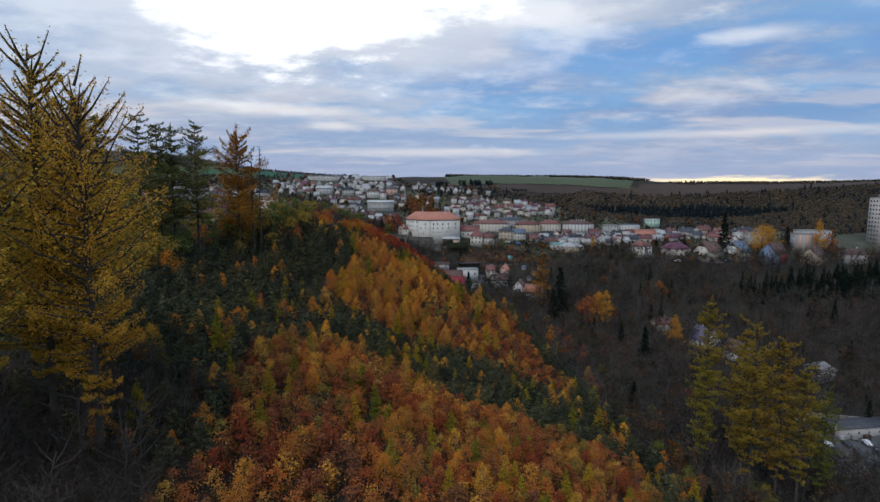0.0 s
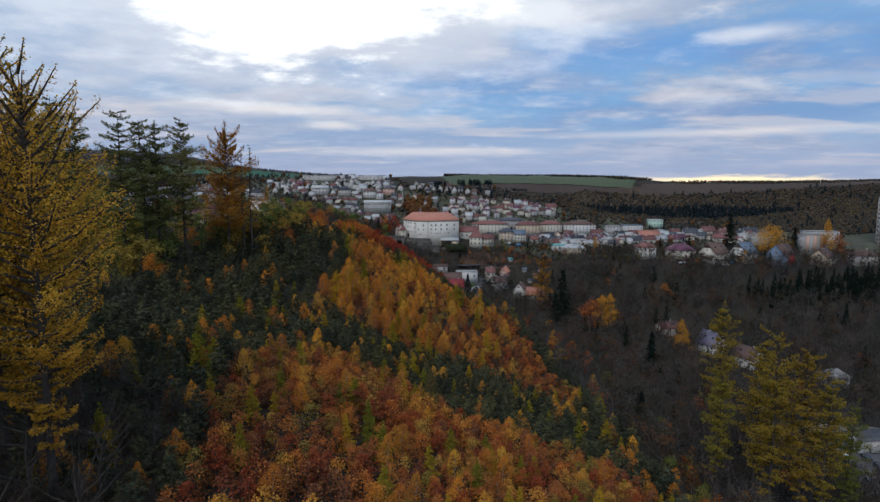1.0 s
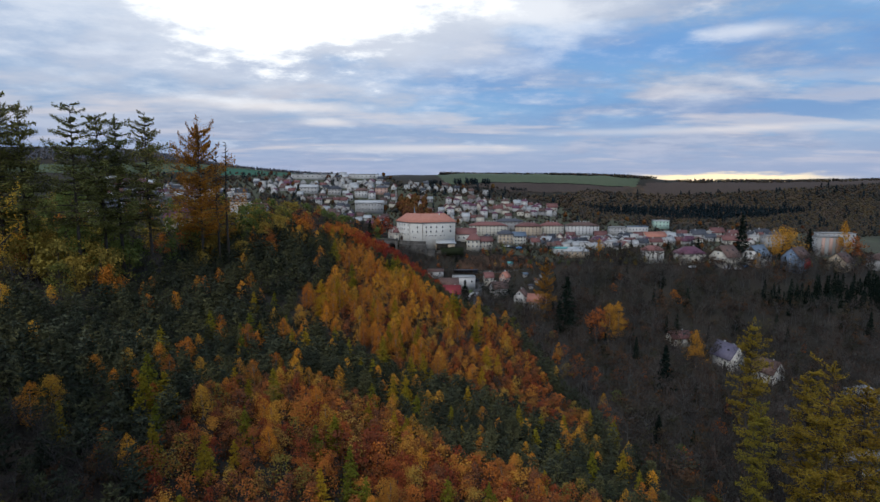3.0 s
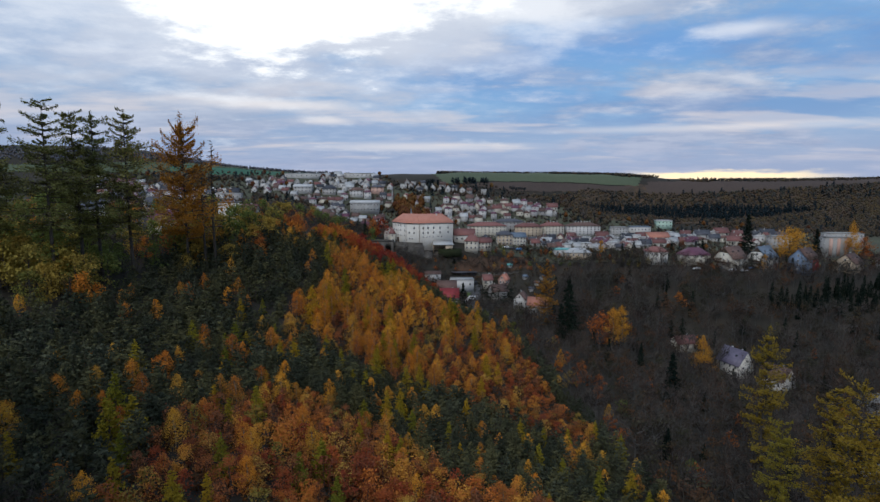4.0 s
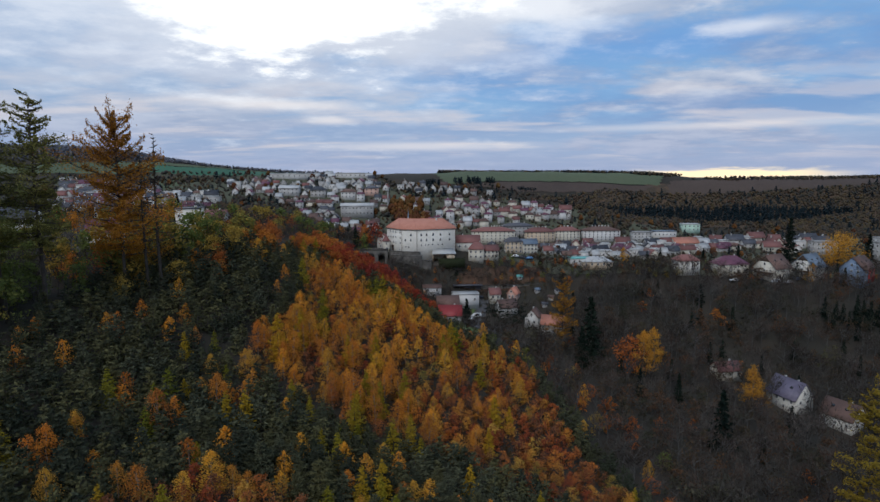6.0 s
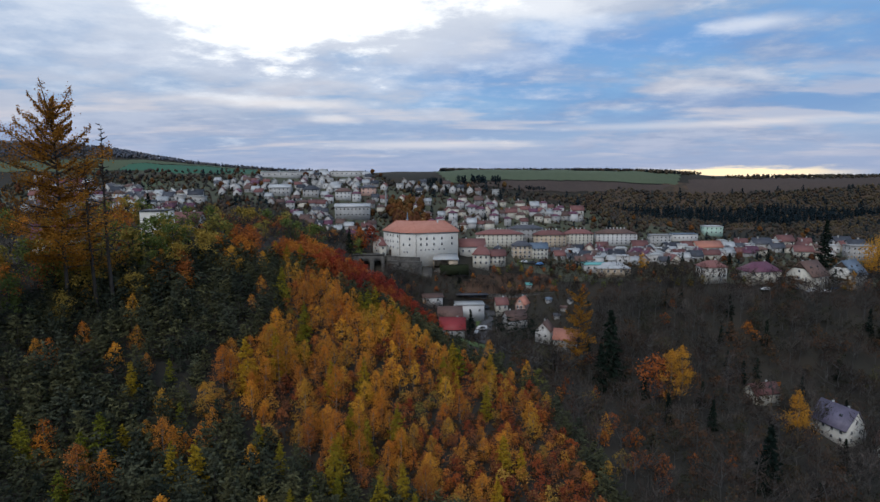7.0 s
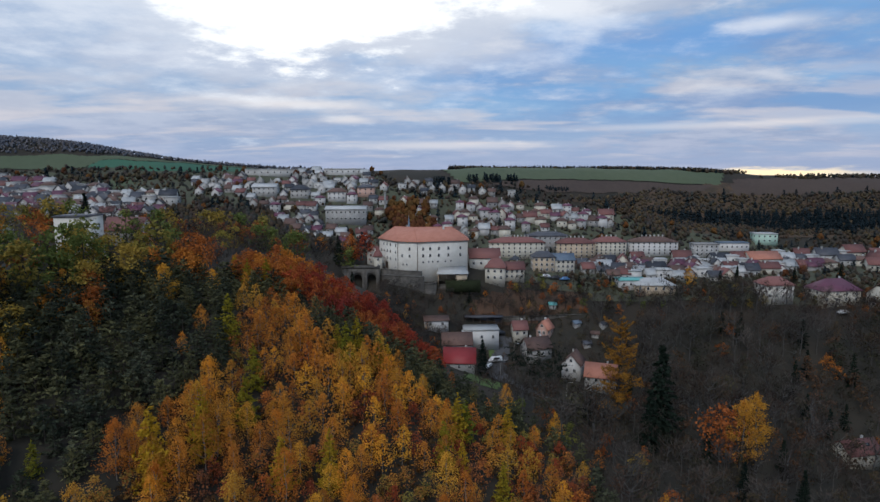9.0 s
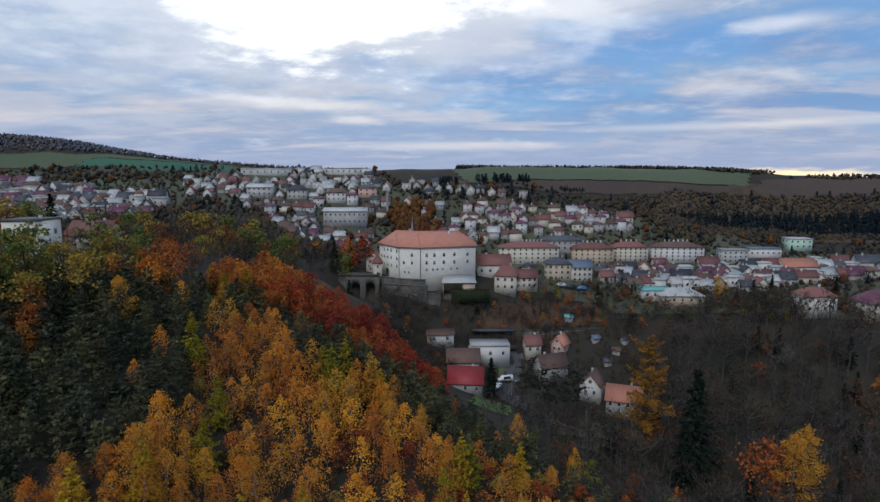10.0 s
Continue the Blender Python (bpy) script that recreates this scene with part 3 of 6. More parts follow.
class Kind:
    """One kind of tree: some variants, each with a trunk and a crown mesh."""

    def __init__(self, name, label, bark, leaf, variants):
        self.name, self.label, self.bark, self.leaf, self.variants = name, label, bark, leaf, variants
        self.made = [None] * len(variants)

    def reach(self, x, y, top, turn, k, h, label="", group=""):
        """Grows the tree so that its tip stands at height top."""
        return self.grow(x, y, (top - float(height(x, y))) / (h * (0.9 + 0.2 * ((turn * 7.3) % 1))), turn, k, label, group)

    def grow(self, x, y, scale, turn, k, label="", group="", sink=0.3):
        m = Matrix.LocRotScale((x, y, float(height(x, y)) - sink), Euler((0, 0, turn)), (scale, scale, scale * (0.9 + 0.2 * ((turn * 7.3) % 1))))
        k = k % len(self.variants)
        if self.made[k] is None:
            (tv, tf), (cv, cf, ci) = self.variants[k]
            self.made[k] = make_mesh(self.name + "_trunk", tv, tf, self.bark), make_mesh(self.name + "_crown", cv, cf, [self.leaf, self.bark], index=ci)
        top = thing(self.name, label or self.label, "tree", group, m=m)
        part("trunk", self.made[k][0], top)
        part("crown", self.made[k][1], top)
        return top

    def mass(self, name, label, pts, rng, lo, hi, sink=0.3):
        """Many trees as one object."""
        vs, quads, tint, idx_q, n = [], [], [], [], 0
        for x, y in pts:
            (tv, tf), (cv, cf, ci) = self.variants[rng.integers(len(self.variants))]
            drift = 0.5 + 0.9 * noise.noise((x * 0.035, y * 0.035, 5.0))   # neighbours are alike in size and tint
            s, a, own = lo + (hi - lo) * min(1.1, max(0.0, 0.55 * drift + 0.45 * rng.random())), rng.uniform(0, 6.28), (0.55 * drift + 0.6 * rng.random()) % 1.0
            R = np.array([[np.cos(a), -np.sin(a), 0], [np.sin(a), np.cos(a), 0], [0, 0, 1]]) * s
            base = np.array([x, y, float(height(x, y)) - sink])
            tf = thirds(tf)
            for vv, ff, mi in ((tv, tf, np.ones(len(tf), int)), (cv, cf, ci)):
                vs.append(vv @ R.T + base)
                tint.append(np.full(len(vv), own))
                quads.append(ff + n)
                idx_q.append(mi)
                n += len(vv)
        if vs:
            me = make_mesh(name, np.concatenate(vs), np.concatenate(quads), [self.leaf, self.bark], np.concatenate(tint), np.concatenate(idx_q))
            tagged(new(name, me), label, "trees", kind="stuff")


def plant(kind, pts, singles, lo, hi, group, stuff_name, stuff_label, seed, near=None, light=None):
    """The trees nearest to the flight as things, the rest joined."""
    rng = np.random.default_rng(seed)
    pts = open_ground(pts)
    pts = pts[(np.abs(pts[:, 0]) < 0.80 * pts[:, 1] + 12)]   # the stretch of land below and ahead of the flight
    order = np.argsort(near(pts) if near else pts[:, 1])
    pts = pts[order]
    for i, (x, y) in enumerate(pts[:singles]):
        kind.grow(x, y, rng.uniform(lo, hi), rng.uniform(0, 6.28), int(rng.integers(99)), group=group)
    (light or kind).mass(stuff_name, stuff_label, pts[singles:], rng, lo, hi)


def variants(n, seed, make, **kw):
    return [make(np.random.default_rng(seed + i), **kw) for i in range(n)]

# ---- building materials ----
PLASTER = surface("white_plaster", ((0.54, 0.51, 0.45), (0.72, 0.69, 0.62)), 0.12, 0.9, 0.1)
CREAM = surface("cream_plaster", ((0.46, 0.42, 0.34), (0.62, 0.57, 0.47)), 0.2, 0.9, 0.1)
WHITEWASH = surface("whitewash", ((0.34, 0.33, 0.31), (0.54, 0.52, 0.49)), 0.3, 0.9, 0.1, wear=0.7)
GREYWALL = surface("grey_plaster", ((0.26, 0.25, 0.24), (0.40, 0.38, 0.35)), 0.3, 0.9, 0.1, wear=0.4)
OCHRE = surface("ochre_plaster", ((0.40, 0.31, 0.21), (0.50, 0.40, 0.29)), 0.3, 0.9, 0.1)
PINKWALL = surface("salmon_plaster", ((0.48, 0.30, 0.24), (0.56, 0.37, 0.29)), 0.3, 0.9, 0.1)
PALEGREEN = surface("pale_green_panels", ((0.36, 0.50, 0.40), (0.44, 0.58, 0.47)), 0.2, 0.8, 0.1)
BLUEWALL = surface("blue_grey_plaster", ((0.14, 0.19, 0.27), (0.19, 0.25, 0.34)), 0.3, 0.9, 0.1)
REDWALL = surface("red_boards", ((0.34, 0.03, 0.03), (0.42, 0.045, 0.04)), 0.3, 0.7, 0.1)
TIMBER = surface("dark_timber", ((0.05, 0.03, 0.02), (0.11, 0.07, 0.045)), 0.8, 0.8, 0.3)
CLAY = surface("orange_clay_tiles", ((0.38, 0.145, 0.09), (0.48, 0.205, 0.14)), 0.35, 0.8, 0.4, fine=9)
REDTILE = surface("red_tiles", ((0.140, 0.056, 0.048), (0.215, 0.088, 0.074)), 0.35, 0.8, 0.4, wear=0.5)
CRIMSON = surface("crimson_sheet", ((0.22, 0.022, 0.024), (0.29, 0.032, 0.032)), 0.35, 0.6, 0.2)
BROWNTILE = surface("brown_tiles", ((0.085, 0.048, 0.038), (0.15, 0.085, 0.065)), 0.35, 0.8, 0.4, wear=0.4)
PLUMTILE = surface("plum_sheet", ((0.10, 0.028, 0.05), (0.15, 0.045, 0.075)), 0.3, 0.5, 0.2)
SLATE = surface("dark_slate", ((0.030, 0.032, 0.040), (0.075, 0.075, 0.085)), 0.4, 0.6, 0.3, wear=0.5)
VIOLETSLATE = surface("violet_slate", ((0.075, 0.062, 0.095), (0.15, 0.13, 0.18)), 0.6, 0.6, 0.3)
BLUESLATE = surface("blue_slate", ((0.09, 0.125, 0.165), (0.15, 0.19, 0.24)), 0.4, 0.6, 0.3)
PALEROOF = surface("pale_sheet_roof", ((0.34, 0.34, 0.33), (0.50, 0.49, 0.47)), 0.3, 0.6, 0.1, wear=0.4)
STONE = surface("rubble_stone", ((0.052, 0.048, 0.042), (0.165, 0.150, 0.130), (0.088, 0.080, 0.070)), 0.5, 0.95, 0.9, fine=5)
CONCRETE = surface("concrete", ((0.20, 0.19, 0.18), (0.32, 0.31, 0.29)), 0.2, 0.9, 0.2)
TOWERWALL = surface("tower_panels", ((0.44, 0.38, 0.33), (0.52, 0.46, 0.40)), 0.1, 0.9, 0.1)
TURQUOISE = surface("turquoise_sheet", ((0.12, 0.36, 0.34), (0.17, 0.44, 0.41)), 0.3, 0.6, 0.1)
FRAME = surface("painted_frame", ((0.48, 0.46, 0.43), (0.60, 0.58, 0.55)), 1.0, 0.6, 0.0)
DARKFRAME = surface("brown_frame", ((0.10, 0.07, 0.05), (0.15, 0.10, 0.07)), 1.0, 0.6, 0.0)
PANE = glassy("window_glass", (0.025, 0.03, 0.036), 0.12)
RUBBER = glassy("rubber", (0.02, 0.02, 0.02), 0.8)
WHITECAR, DARKCAR, REDCAR, BLUECAR = (glassy(n, c, 0.25) for n, c in (("white_paint", (0.7, 0.7, 0.7)), ("dark_paint", (0.04, 0.045, 0.055)), ("red_paint", (0.35, 0.03, 0.03)), ("blue_paint", (0.10, 0.22, 0.42))))

CLEAR = [(140, 298, 9), (134, 290, 7), (150, 283, 8), (144, 275, 7)]   # x, y, radius: where nothing is planted
CACHE = {}


def window_parts(w, h, frame_mat):
    key = (round(w, 2), round(h, 2), frame_mat.name)
    if key not in CACHE:
        b = 0.10 * min(w, h) + 0.04
        ring = [box(-w / 2, -0.07, 0, w / 2, 0.05, b), box(-w / 2, -0.07, h - b, w / 2, 0.05, h), box(-w / 2, -0.07, b, -w / 2 + b, 0.05, h - b),
                box(w / 2 - b, -0.07, b, w / 2, 0.05, h - b), box(-0.03, -0.05, b, 0.03, 0.05, h - b)]
        v, f = joined(ring)
        pv, pf = box(-w / 2 + b, -0.02, b, w / 2 - b, 0.04, h - b)
        CACHE[key] = make_mesh("window", v, f, frame_mat), make_mesh("pane", pv, pf, PANE)
    return CACHE[key]


def window_on(parent, x, y, z, turn, w, h, frame_mat=None, far=False):
    """A window in a wall: its outer face looks along -y, turned by turn degrees. Far off, frame and pane are one."""
    if far:
        key = (round(w, 2), round(h, 2), "far")
        if key not in CACHE:
            (v, f), (pv, pf) = box(-w / 2, -0.06, 0, w / 2, 0.05, h), box(-w * 0.41, -0.09, h * 0.09, w * 0.41, 0.02, h * 0.91)
            CACHE[key] = make_mesh("window", np.concatenate([v, pv]), np.concatenate([f, pf + 8]), [FRAME, PANE], index=[0] * 6 + [1] * 6)
        return part("window", CACHE[key], parent, m=pose(x, y, z, 0, 0, turn))
    a, b = window_parts(w, h, frame_mat or FRAME)
    win = part("window", a, parent, m=pose(x, y, z, 0, 0, turn))
    part("pane", b, win)
    return win


def chimney_on(roof, x, y, z, s=0.6, h=1.4, mat=None):
    v, f = joined([box(x - s / 2, y - s / 2, z - 1.0, x + s / 2, y + s / 2, z + h), box(x - s * 0.62, y - s * 0.62, z + h - 0.05, x + s * 0.62, y + s * 0.62, z + h + 0.12)])
    return part("chimney", make_mesh("chimney", v, f, mat or WHITEWASH), roof)


def gable_wall(w, d, eave, rise, foot=2.5):
    x, y = w / 2, d / 2
    v = np.array([(-x, -y, -foot), (x, -y, -foot), (x, y, -foot), (-x, y, -foot), (-x, -y, eave), (x, -y, eave), (x, y, eave), (-x, y, eave), (-x, 0, eave + rise - 0.05), (x, 0, eave + rise - 0.05)], float)
    q = np.array([(0, 3, 2, 1), (0, 1, 5, 4), (2, 3, 7, 6), (1, 2, 6, 5), (3, 0, 4, 7), (4, 5, 9, 8), (6, 7, 8, 9)])
    return v, [q, np.array([(5, 6, 9), (7, 4, 8)])]


def gable_roof(w, d, eave, rise, over=0.45, thick=0.16):
    x, y = w / 2 + over, d / 2
    s = rise / y
    pieces = []
    for g in (-1, 1):
        e, r = np.array([g * (y + over), eave - over * s]), np.array([0.0, eave + rise])
        v = np.array([(-x, e[0], e[1]), (x, e[0], e[1]), (x, r[0], r[1]), (-x, r[0], r[1])], float)
        up = v + [0, 0, thick * math.hypot(1, s)]
        pieces.append((np.concatenate([v, up]), BOX_F if g < 0 else BOX_F[:, ::-1]))
    return joined(pieces)


def hip_roof(w, d, eave, rise, over=0.45, ridge=0.45):
    x, y, r = w / 2 + over, d / 2 + over, w * ridge / 2
    v = np.array([(-x, -y, eave - 0.1), (x, -y, eave - 0.1), (x, y, eave - 0.1), (-x, y, eave - 0.1), (-x, -y, eave + 0.1), (x, -y, eave + 0.1), (x, y, eave + 0.1), (-x, y, eave + 0.1),
                  (-r, 0, eave + rise), (r, 0, eave + rise)], float)
    q = np.array([(0, 3, 2, 1), (0, 1, 5, 4), (1, 2, 6, 5), (2, 3, 7, 6), (3, 0, 4, 7), (4, 5, 9, 8), (6, 7, 8, 9)])
    return v, [q, np.array([(5, 6, 9), (7, 4, 8)])]


def build_house(name, label, w, d, eave, rise, wall, roof, form="gable", cols=3, rows=2, ends=2, chimneys=1, win=(0.9, 1.2), frame_mat=None, category="house", group="", far=False):
    """A house at the origin, its long side to the south (-y)."""
    top = thing(name, label, category, group)
    if form == "gable":
        v, f = gable_wall(w, d, eave, rise)
        rv, rf = gable_roof(w, d, eave, rise)
    else:
        v, f = box(-w / 2, -d / 2, -2.5, w / 2, d / 2, eave)
        rv, rf = hip_roof(w, d, eave, rise) if form == "hip" else joined([box(-w / 2 - 0.25, -d / 2 - 0.25, eave, w / 2 + 0.25, d / 2 + 0.25, eave + 0.3), box(-w / 2, -d / 2, eave + 0.304, w / 2, d / 2, eave + 0.42)])
    part("wall", make_mesh("wall", v, f, wall), top)
    ro = part("roof", make_mesh("roof", rv, rf, roof), top)
    storey = eave / rows
    ww, wh = min(win[0], 0.6 * w / max(cols, 1)), min(win[1], 0.62 * storey)
    for r in range(rows):
        z = storey * (r + 0.5) - wh * 0.45
        for c in range(cols):
            window_on(top, w * ((c + 0.5) / cols - 0.5), -d / 2, z, 0, ww, wh, frame_mat, far)
        for g, turn in ((1, 90), (-1, -90)):
            for c in range(ends):
                window_on(top, g * w / 2, d * ((c + 0.5) / ends - 0.5) * 0.8, z, turn, min(ww, 0.35 * d), wh, frame_mat, far)
    if form == "gable" and rise > 1.8 and ends and not far:
        for g, turn in ((1, 90), (-1, -90)):
            window_on(top, g * w / 2, 0, eave + rise * 0.2, turn, ww, min(wh, rise * 0.4), frame_mat, far)
    for k in range(chimneys):
        chimney_on(ro, w * (0.22 - 0.44 * k / max(1, chimneys - 1) if chimneys > 1 else 0.2), d * 0.08, eave + rise * (0.9 if form != "flat" else 0.1), 0.55, 0.9)
    return top


def put(top, x, y, turn=0, z=None, clear=0.62):
    """Sets a house on the land."""
    zz = float(height(x, y)) if z is None else z
    top.matrix_basis = pose(x, y, zz, 0, 0, turn)
    w = max(c.data.vertices[0].co.length for c in top.children[:1])
    CLEAR.append((x, y, w * 1.0))
    return top


# ---- the castle on its rock ----
def build_castle():
    top = thing("castle", "large white castle with orange hipped roof on a walled rock", "castle")
    A, B, K, R, R2, A2 = (np.array(p, float) for p in ((-23.7, 403), (-14.8, 392), (-6.8, 390), (13.6, 396), (13.0, 411), (-20.5, 415)))
    plan = [A, B, K, R, R2, A2]
    eave, foot = 53.0, 34.0
    n = len(plan)
    v = np.array([(*p, foot) for p in plan] + [(*p, eave) for p in plan])
    f = [np.array([(i, (i + 1) % n, n + (i + 1) % n, n + i) for i in range(n)]), np.array([list(range(n - 1, -1, -1)), list(range(n, 2 * n))])]
    part("wall", make_mesh("wall", v, f, PLASTER), top)
    mid = sum(plan) / n
    wide = [p + (p - mid) / np.linalg.norm(p - mid) * 0.7 for p in plan]
    r1, r2, r3 = (-17.5, 405.2, 57.9), (-8.8, 401.6, 57.9), (7.0, 403.3, 57.9)
    v = np.array([(*p, eave - 0.05) for p in wide] + [(*p, eave + 0.2) for p in wide] + [r1, r2, r3])
    a, b, k, r, s, t = range(6, 12)
    x, y, z = 12, 13, 14
    f = [np.array([(i, (i + 1) % n, n + (i + 1) % n, n + i) for i in range(n)] + [(b, k, y, x), (k, r, z, y)]), np.array([(a, b, x), (r, s, z), (t, a, x), (s, t, y), (t, x, y), (s, y, z)]), np.array([[5, 4, 3, 2, 1, 0]])]
    roof = part("roof", make_mesh("roof", v, f, CLAY), top, "orange clay tiles")
    for cx, cy, cz in ((3.5, 401.0, 56.9), (6.2, 404.5, 57.4), (-12.0, 405.5, 57.0)):
        chimney_on(roof, cx, cy, cz, 0.8, 1.3)
    ridge = [tube([r1, r2, r3], [0.16] * 3, 5)] + [tube([np.array(q), np.array((*p, eave + 0.2))], [0.13, 0.13], 5) for q, p in ((r1, wide[1]), (r2, wide[2]), (r3, wide[3]), (r1, wide[0]))]
    part("ridge_tiles", make_mesh("ridge_tiles", *joined(ridge), CLAY), roof)
    # cornice under the eaves
    v = np.array([(*(p + (p - mid) / np.linalg.norm(p - mid) * e), h) for h, e in ((eave - 0.75, 0.02), (eave - 0.06, 0.45)) for p in plan])
    part("cornice", make_mesh("cornice", v, np.array([(i, (i + 1) % n, n + (i + 1) % n, n + i) for i in range(n)]), FRAME), top)
    # drainpipes at the corners
    for p in (B, K, R):
        q = p + (p - mid) / np.linalg.norm(p - mid) * 0.18
        part("drainpipe", make_mesh("drainpipe", *tube([(*q, 38.5), (*q, eave)], [0.11, 0.11], 6), DARKFRAME), top, "dark metal drainpipe")

    def row(p, q, z, at, w, h):
        d = q - p
        turn = math.degrees(math.atan2(d[1], d[0]))
        for u in at:
            c = p + d * u
            window_on(top, c[0], c[1], z, turn, w, h, FRAME)
    row(K, R, 49.4, (0.11, 0.25, 0.42, 0.61, 0.85), 0.95, 1.45)
    row(K, R, 46.6, (0.11, 0.25, 0.42, 0.61, 0.85), 0.95, 1.45)
    row(K, R, 44.3, (0.11, 0.22, 0.30, 0.40, 0.55, 0.66), 0.7, 0.9)
    row(B, K, 49.4, (0.60,), 0.95, 1.45)
    row(B, K, 46.6, (0.22, 0.60), 0.85, 1.3)
    row(B, K, 43.2, (0.26, 0.45), 0.7, 0.9)
    row(A, B, 50.6, (0.25, 0.43, 0.60, 0.88), 0.9, 1.3)
    row(A, B, 47.8, (0.12, 0.27, 0.43, 0.60, 0.88), 0.9, 1.3)
    row(A, B, 44.9, (0.25, 0.43, 0.60, 0.88), 0.9, 1.3)
    row(A, B, 41.6, (0.86,), 0.8, 1.0)
    d = B - A
    c = A + d * 0.40 + np.array([0.0, -0.05])
    arch = [(-0.9, 0), (0.9, 0), (0.9, 2.2)] + [(0.9 * math.cos(t), 2.2 + 0.9 * math.sin(t)) for t in np.linspace(0.4, 2.74, 6)] + [(-0.9, 2.2)]
    m = len(arch)
    v = np.array([(x, y, z) for y in (-0.12, 0.1) for x, z in arch])
    f = [np.array([(i, (i + 1) % m, m + (i + 1) % m, m + i) for i in range(m)]), np.array([list(range(m)), list(range(2 * m - 1, m - 1, -1))])]
    part("door", make_mesh("door", v, f, TIMBER), top, "dark arched gate", pose(c[0], c[1], 41.0, 0, 0, math.degrees(math.atan2(d[1], d[0]))))
    CLEAR.append((-5, 400, 22))


build_castle()


def slab_wall(name, label, line, z_low, z_high, thick, mat, category="wall", coping=True):
    """A wall along a line on plan, with a coping."""
    pieces = []
    top = thing(name, label, category)
    for (ax, ay), (bx, by) in zip(line, line[1:]):
        L, a = math.hypot(bx - ax, by - ay), math.atan2(by - ay, bx - ax)
        R = np.array([[math.cos(a), -math.sin(a), 0], [math.sin(a), math.cos(a), 0], [0, 0, 1]])
        v, f = box(0, 0, z_low, L, thick, z_high)
        pieces.append((v @ R.T + [ax, ay, 0], f, R, L, (ax, ay)))
    part("masonry", make_mesh("masonry", *joined([(v, f) for v, f, *_ in pieces]), mat), top)
    if coping:
        cp = [(box(-0.1, -0.15, z_high, L + 0.1, thick + 0.15, z_high + 0.25)[0] @ R.T + [*o, 0], BOX_F) for _, _, R, L, o in pieces]
        part("coping", make_mesh("coping", *joined(cp), mat), top)
    return top


slab_wall("castle_rampart", "rubble stone rampart holding the castle terrace", [(-21, 389.5), (-14, 386.5), (-4.2, 384.5)], 22, 39.6, 1.4, STONE)
slab_wall("castle_rampart", "low rubble rampart stepping down the castle rock", [(-4.2, 385.2), (0.6, 385.8), (1.2, 390)], 22, 36.6, 1.2, STONE)
slab_wall("castle_rampart", "upper terrace wall of rubble at the castle foot", [(-22, 394), (-14.5, 389.6), (-5, 387.4)], 30, 41.3, 0.8, STONE)
slab_wall("hedge_terrace", "stone terrace wall below the castle shed", [(1.4, 389), (14, 389.5), (18, 392)], 24, 35.6, 1.0, STONE)


def build_bridge():
    """Two-arched stone bridge to the castle gate."""
    top = thing("stone_bridge", "old stone bridge with two round arches before the castle", "bridge")
    x0, x1, zt, zb = -38.0, -22.5, 41.8, 27.0
    arches = ((-31.4, 1.75, 37.6), (-25.8, 1.85, 37.6))
    xs = sorted(set(np.linspace(x0, x1, 9).round(2)) | {round(cx + r * math.cos(t), 3) for cx, r, zc in arches for t in np.linspace(0, math.pi, 11)})

    def under(x):
        for cx, r, zc in arches:
            if abs(x - cx) < r - 1e-3:
                return zc + math.sqrt(r * r - (x - cx) ** 2)
        return zb
    v, f = [], []
    for a, b in zip(xs, xs[1:]):
        mid = under((a + b) / 2)
        za, zc2 = (under(a), under(b)) if mid > zb else (zb, zb)
        za, zc2 = (max(za, arches[0][2]), max(zc2, arches[0][2])) if mid > zb else (za, zc2)
        k = len(v)
        v += [(a, 392.0, za), (b, 392.0, zc2), (b, 395.2, zc2), (a, 395.2, za), (a, 392.0, zt), (b, 392.0, zt), (b, 395.2, zt), (a, 395.2, zt)]
        f += [(k, k + 3, k + 2, k + 1), (k + 4, k + 5, k + 6, k + 7), (k, k + 1, k + 5, k + 4), (k + 2, k + 3, k + 7, k + 6)]
        if mid <= zb:
            f += [(k + 1, k + 2, k + 6, k + 5), (k + 3, k, k + 4, k + 7)]
    part("span", make_mesh("span", np.array(v), np.array(f), STONE), top)
    part("parapet", make_mesh("parapet", *joined([box(x0, 391.9, zt, x1, 392.3, zt + 0.9), box(x0, 394.9, zt, x1, 395.3, zt + 0.9)]), STONE), top)


build_bridge()
gate = build_house("gate_tower", "small cream gate tower with red hipped roof beside the castle", 3.2, 3.2, 5.2, 2.6, CREAM, REDTILE, "hip", 1, 2, 1, 0, category="gatehouse")
put(gate, -23.6, 396.4, 10, 41.2)
put(build_house("castle_annex", "white gabled annex with red roof beside the castle", 4.6, 6.0, 5.6, 2.2, PLASTER, REDTILE, "gable", 2, 2, 2, 0, category="annex"), -25.8, 405, 80, 41.5)


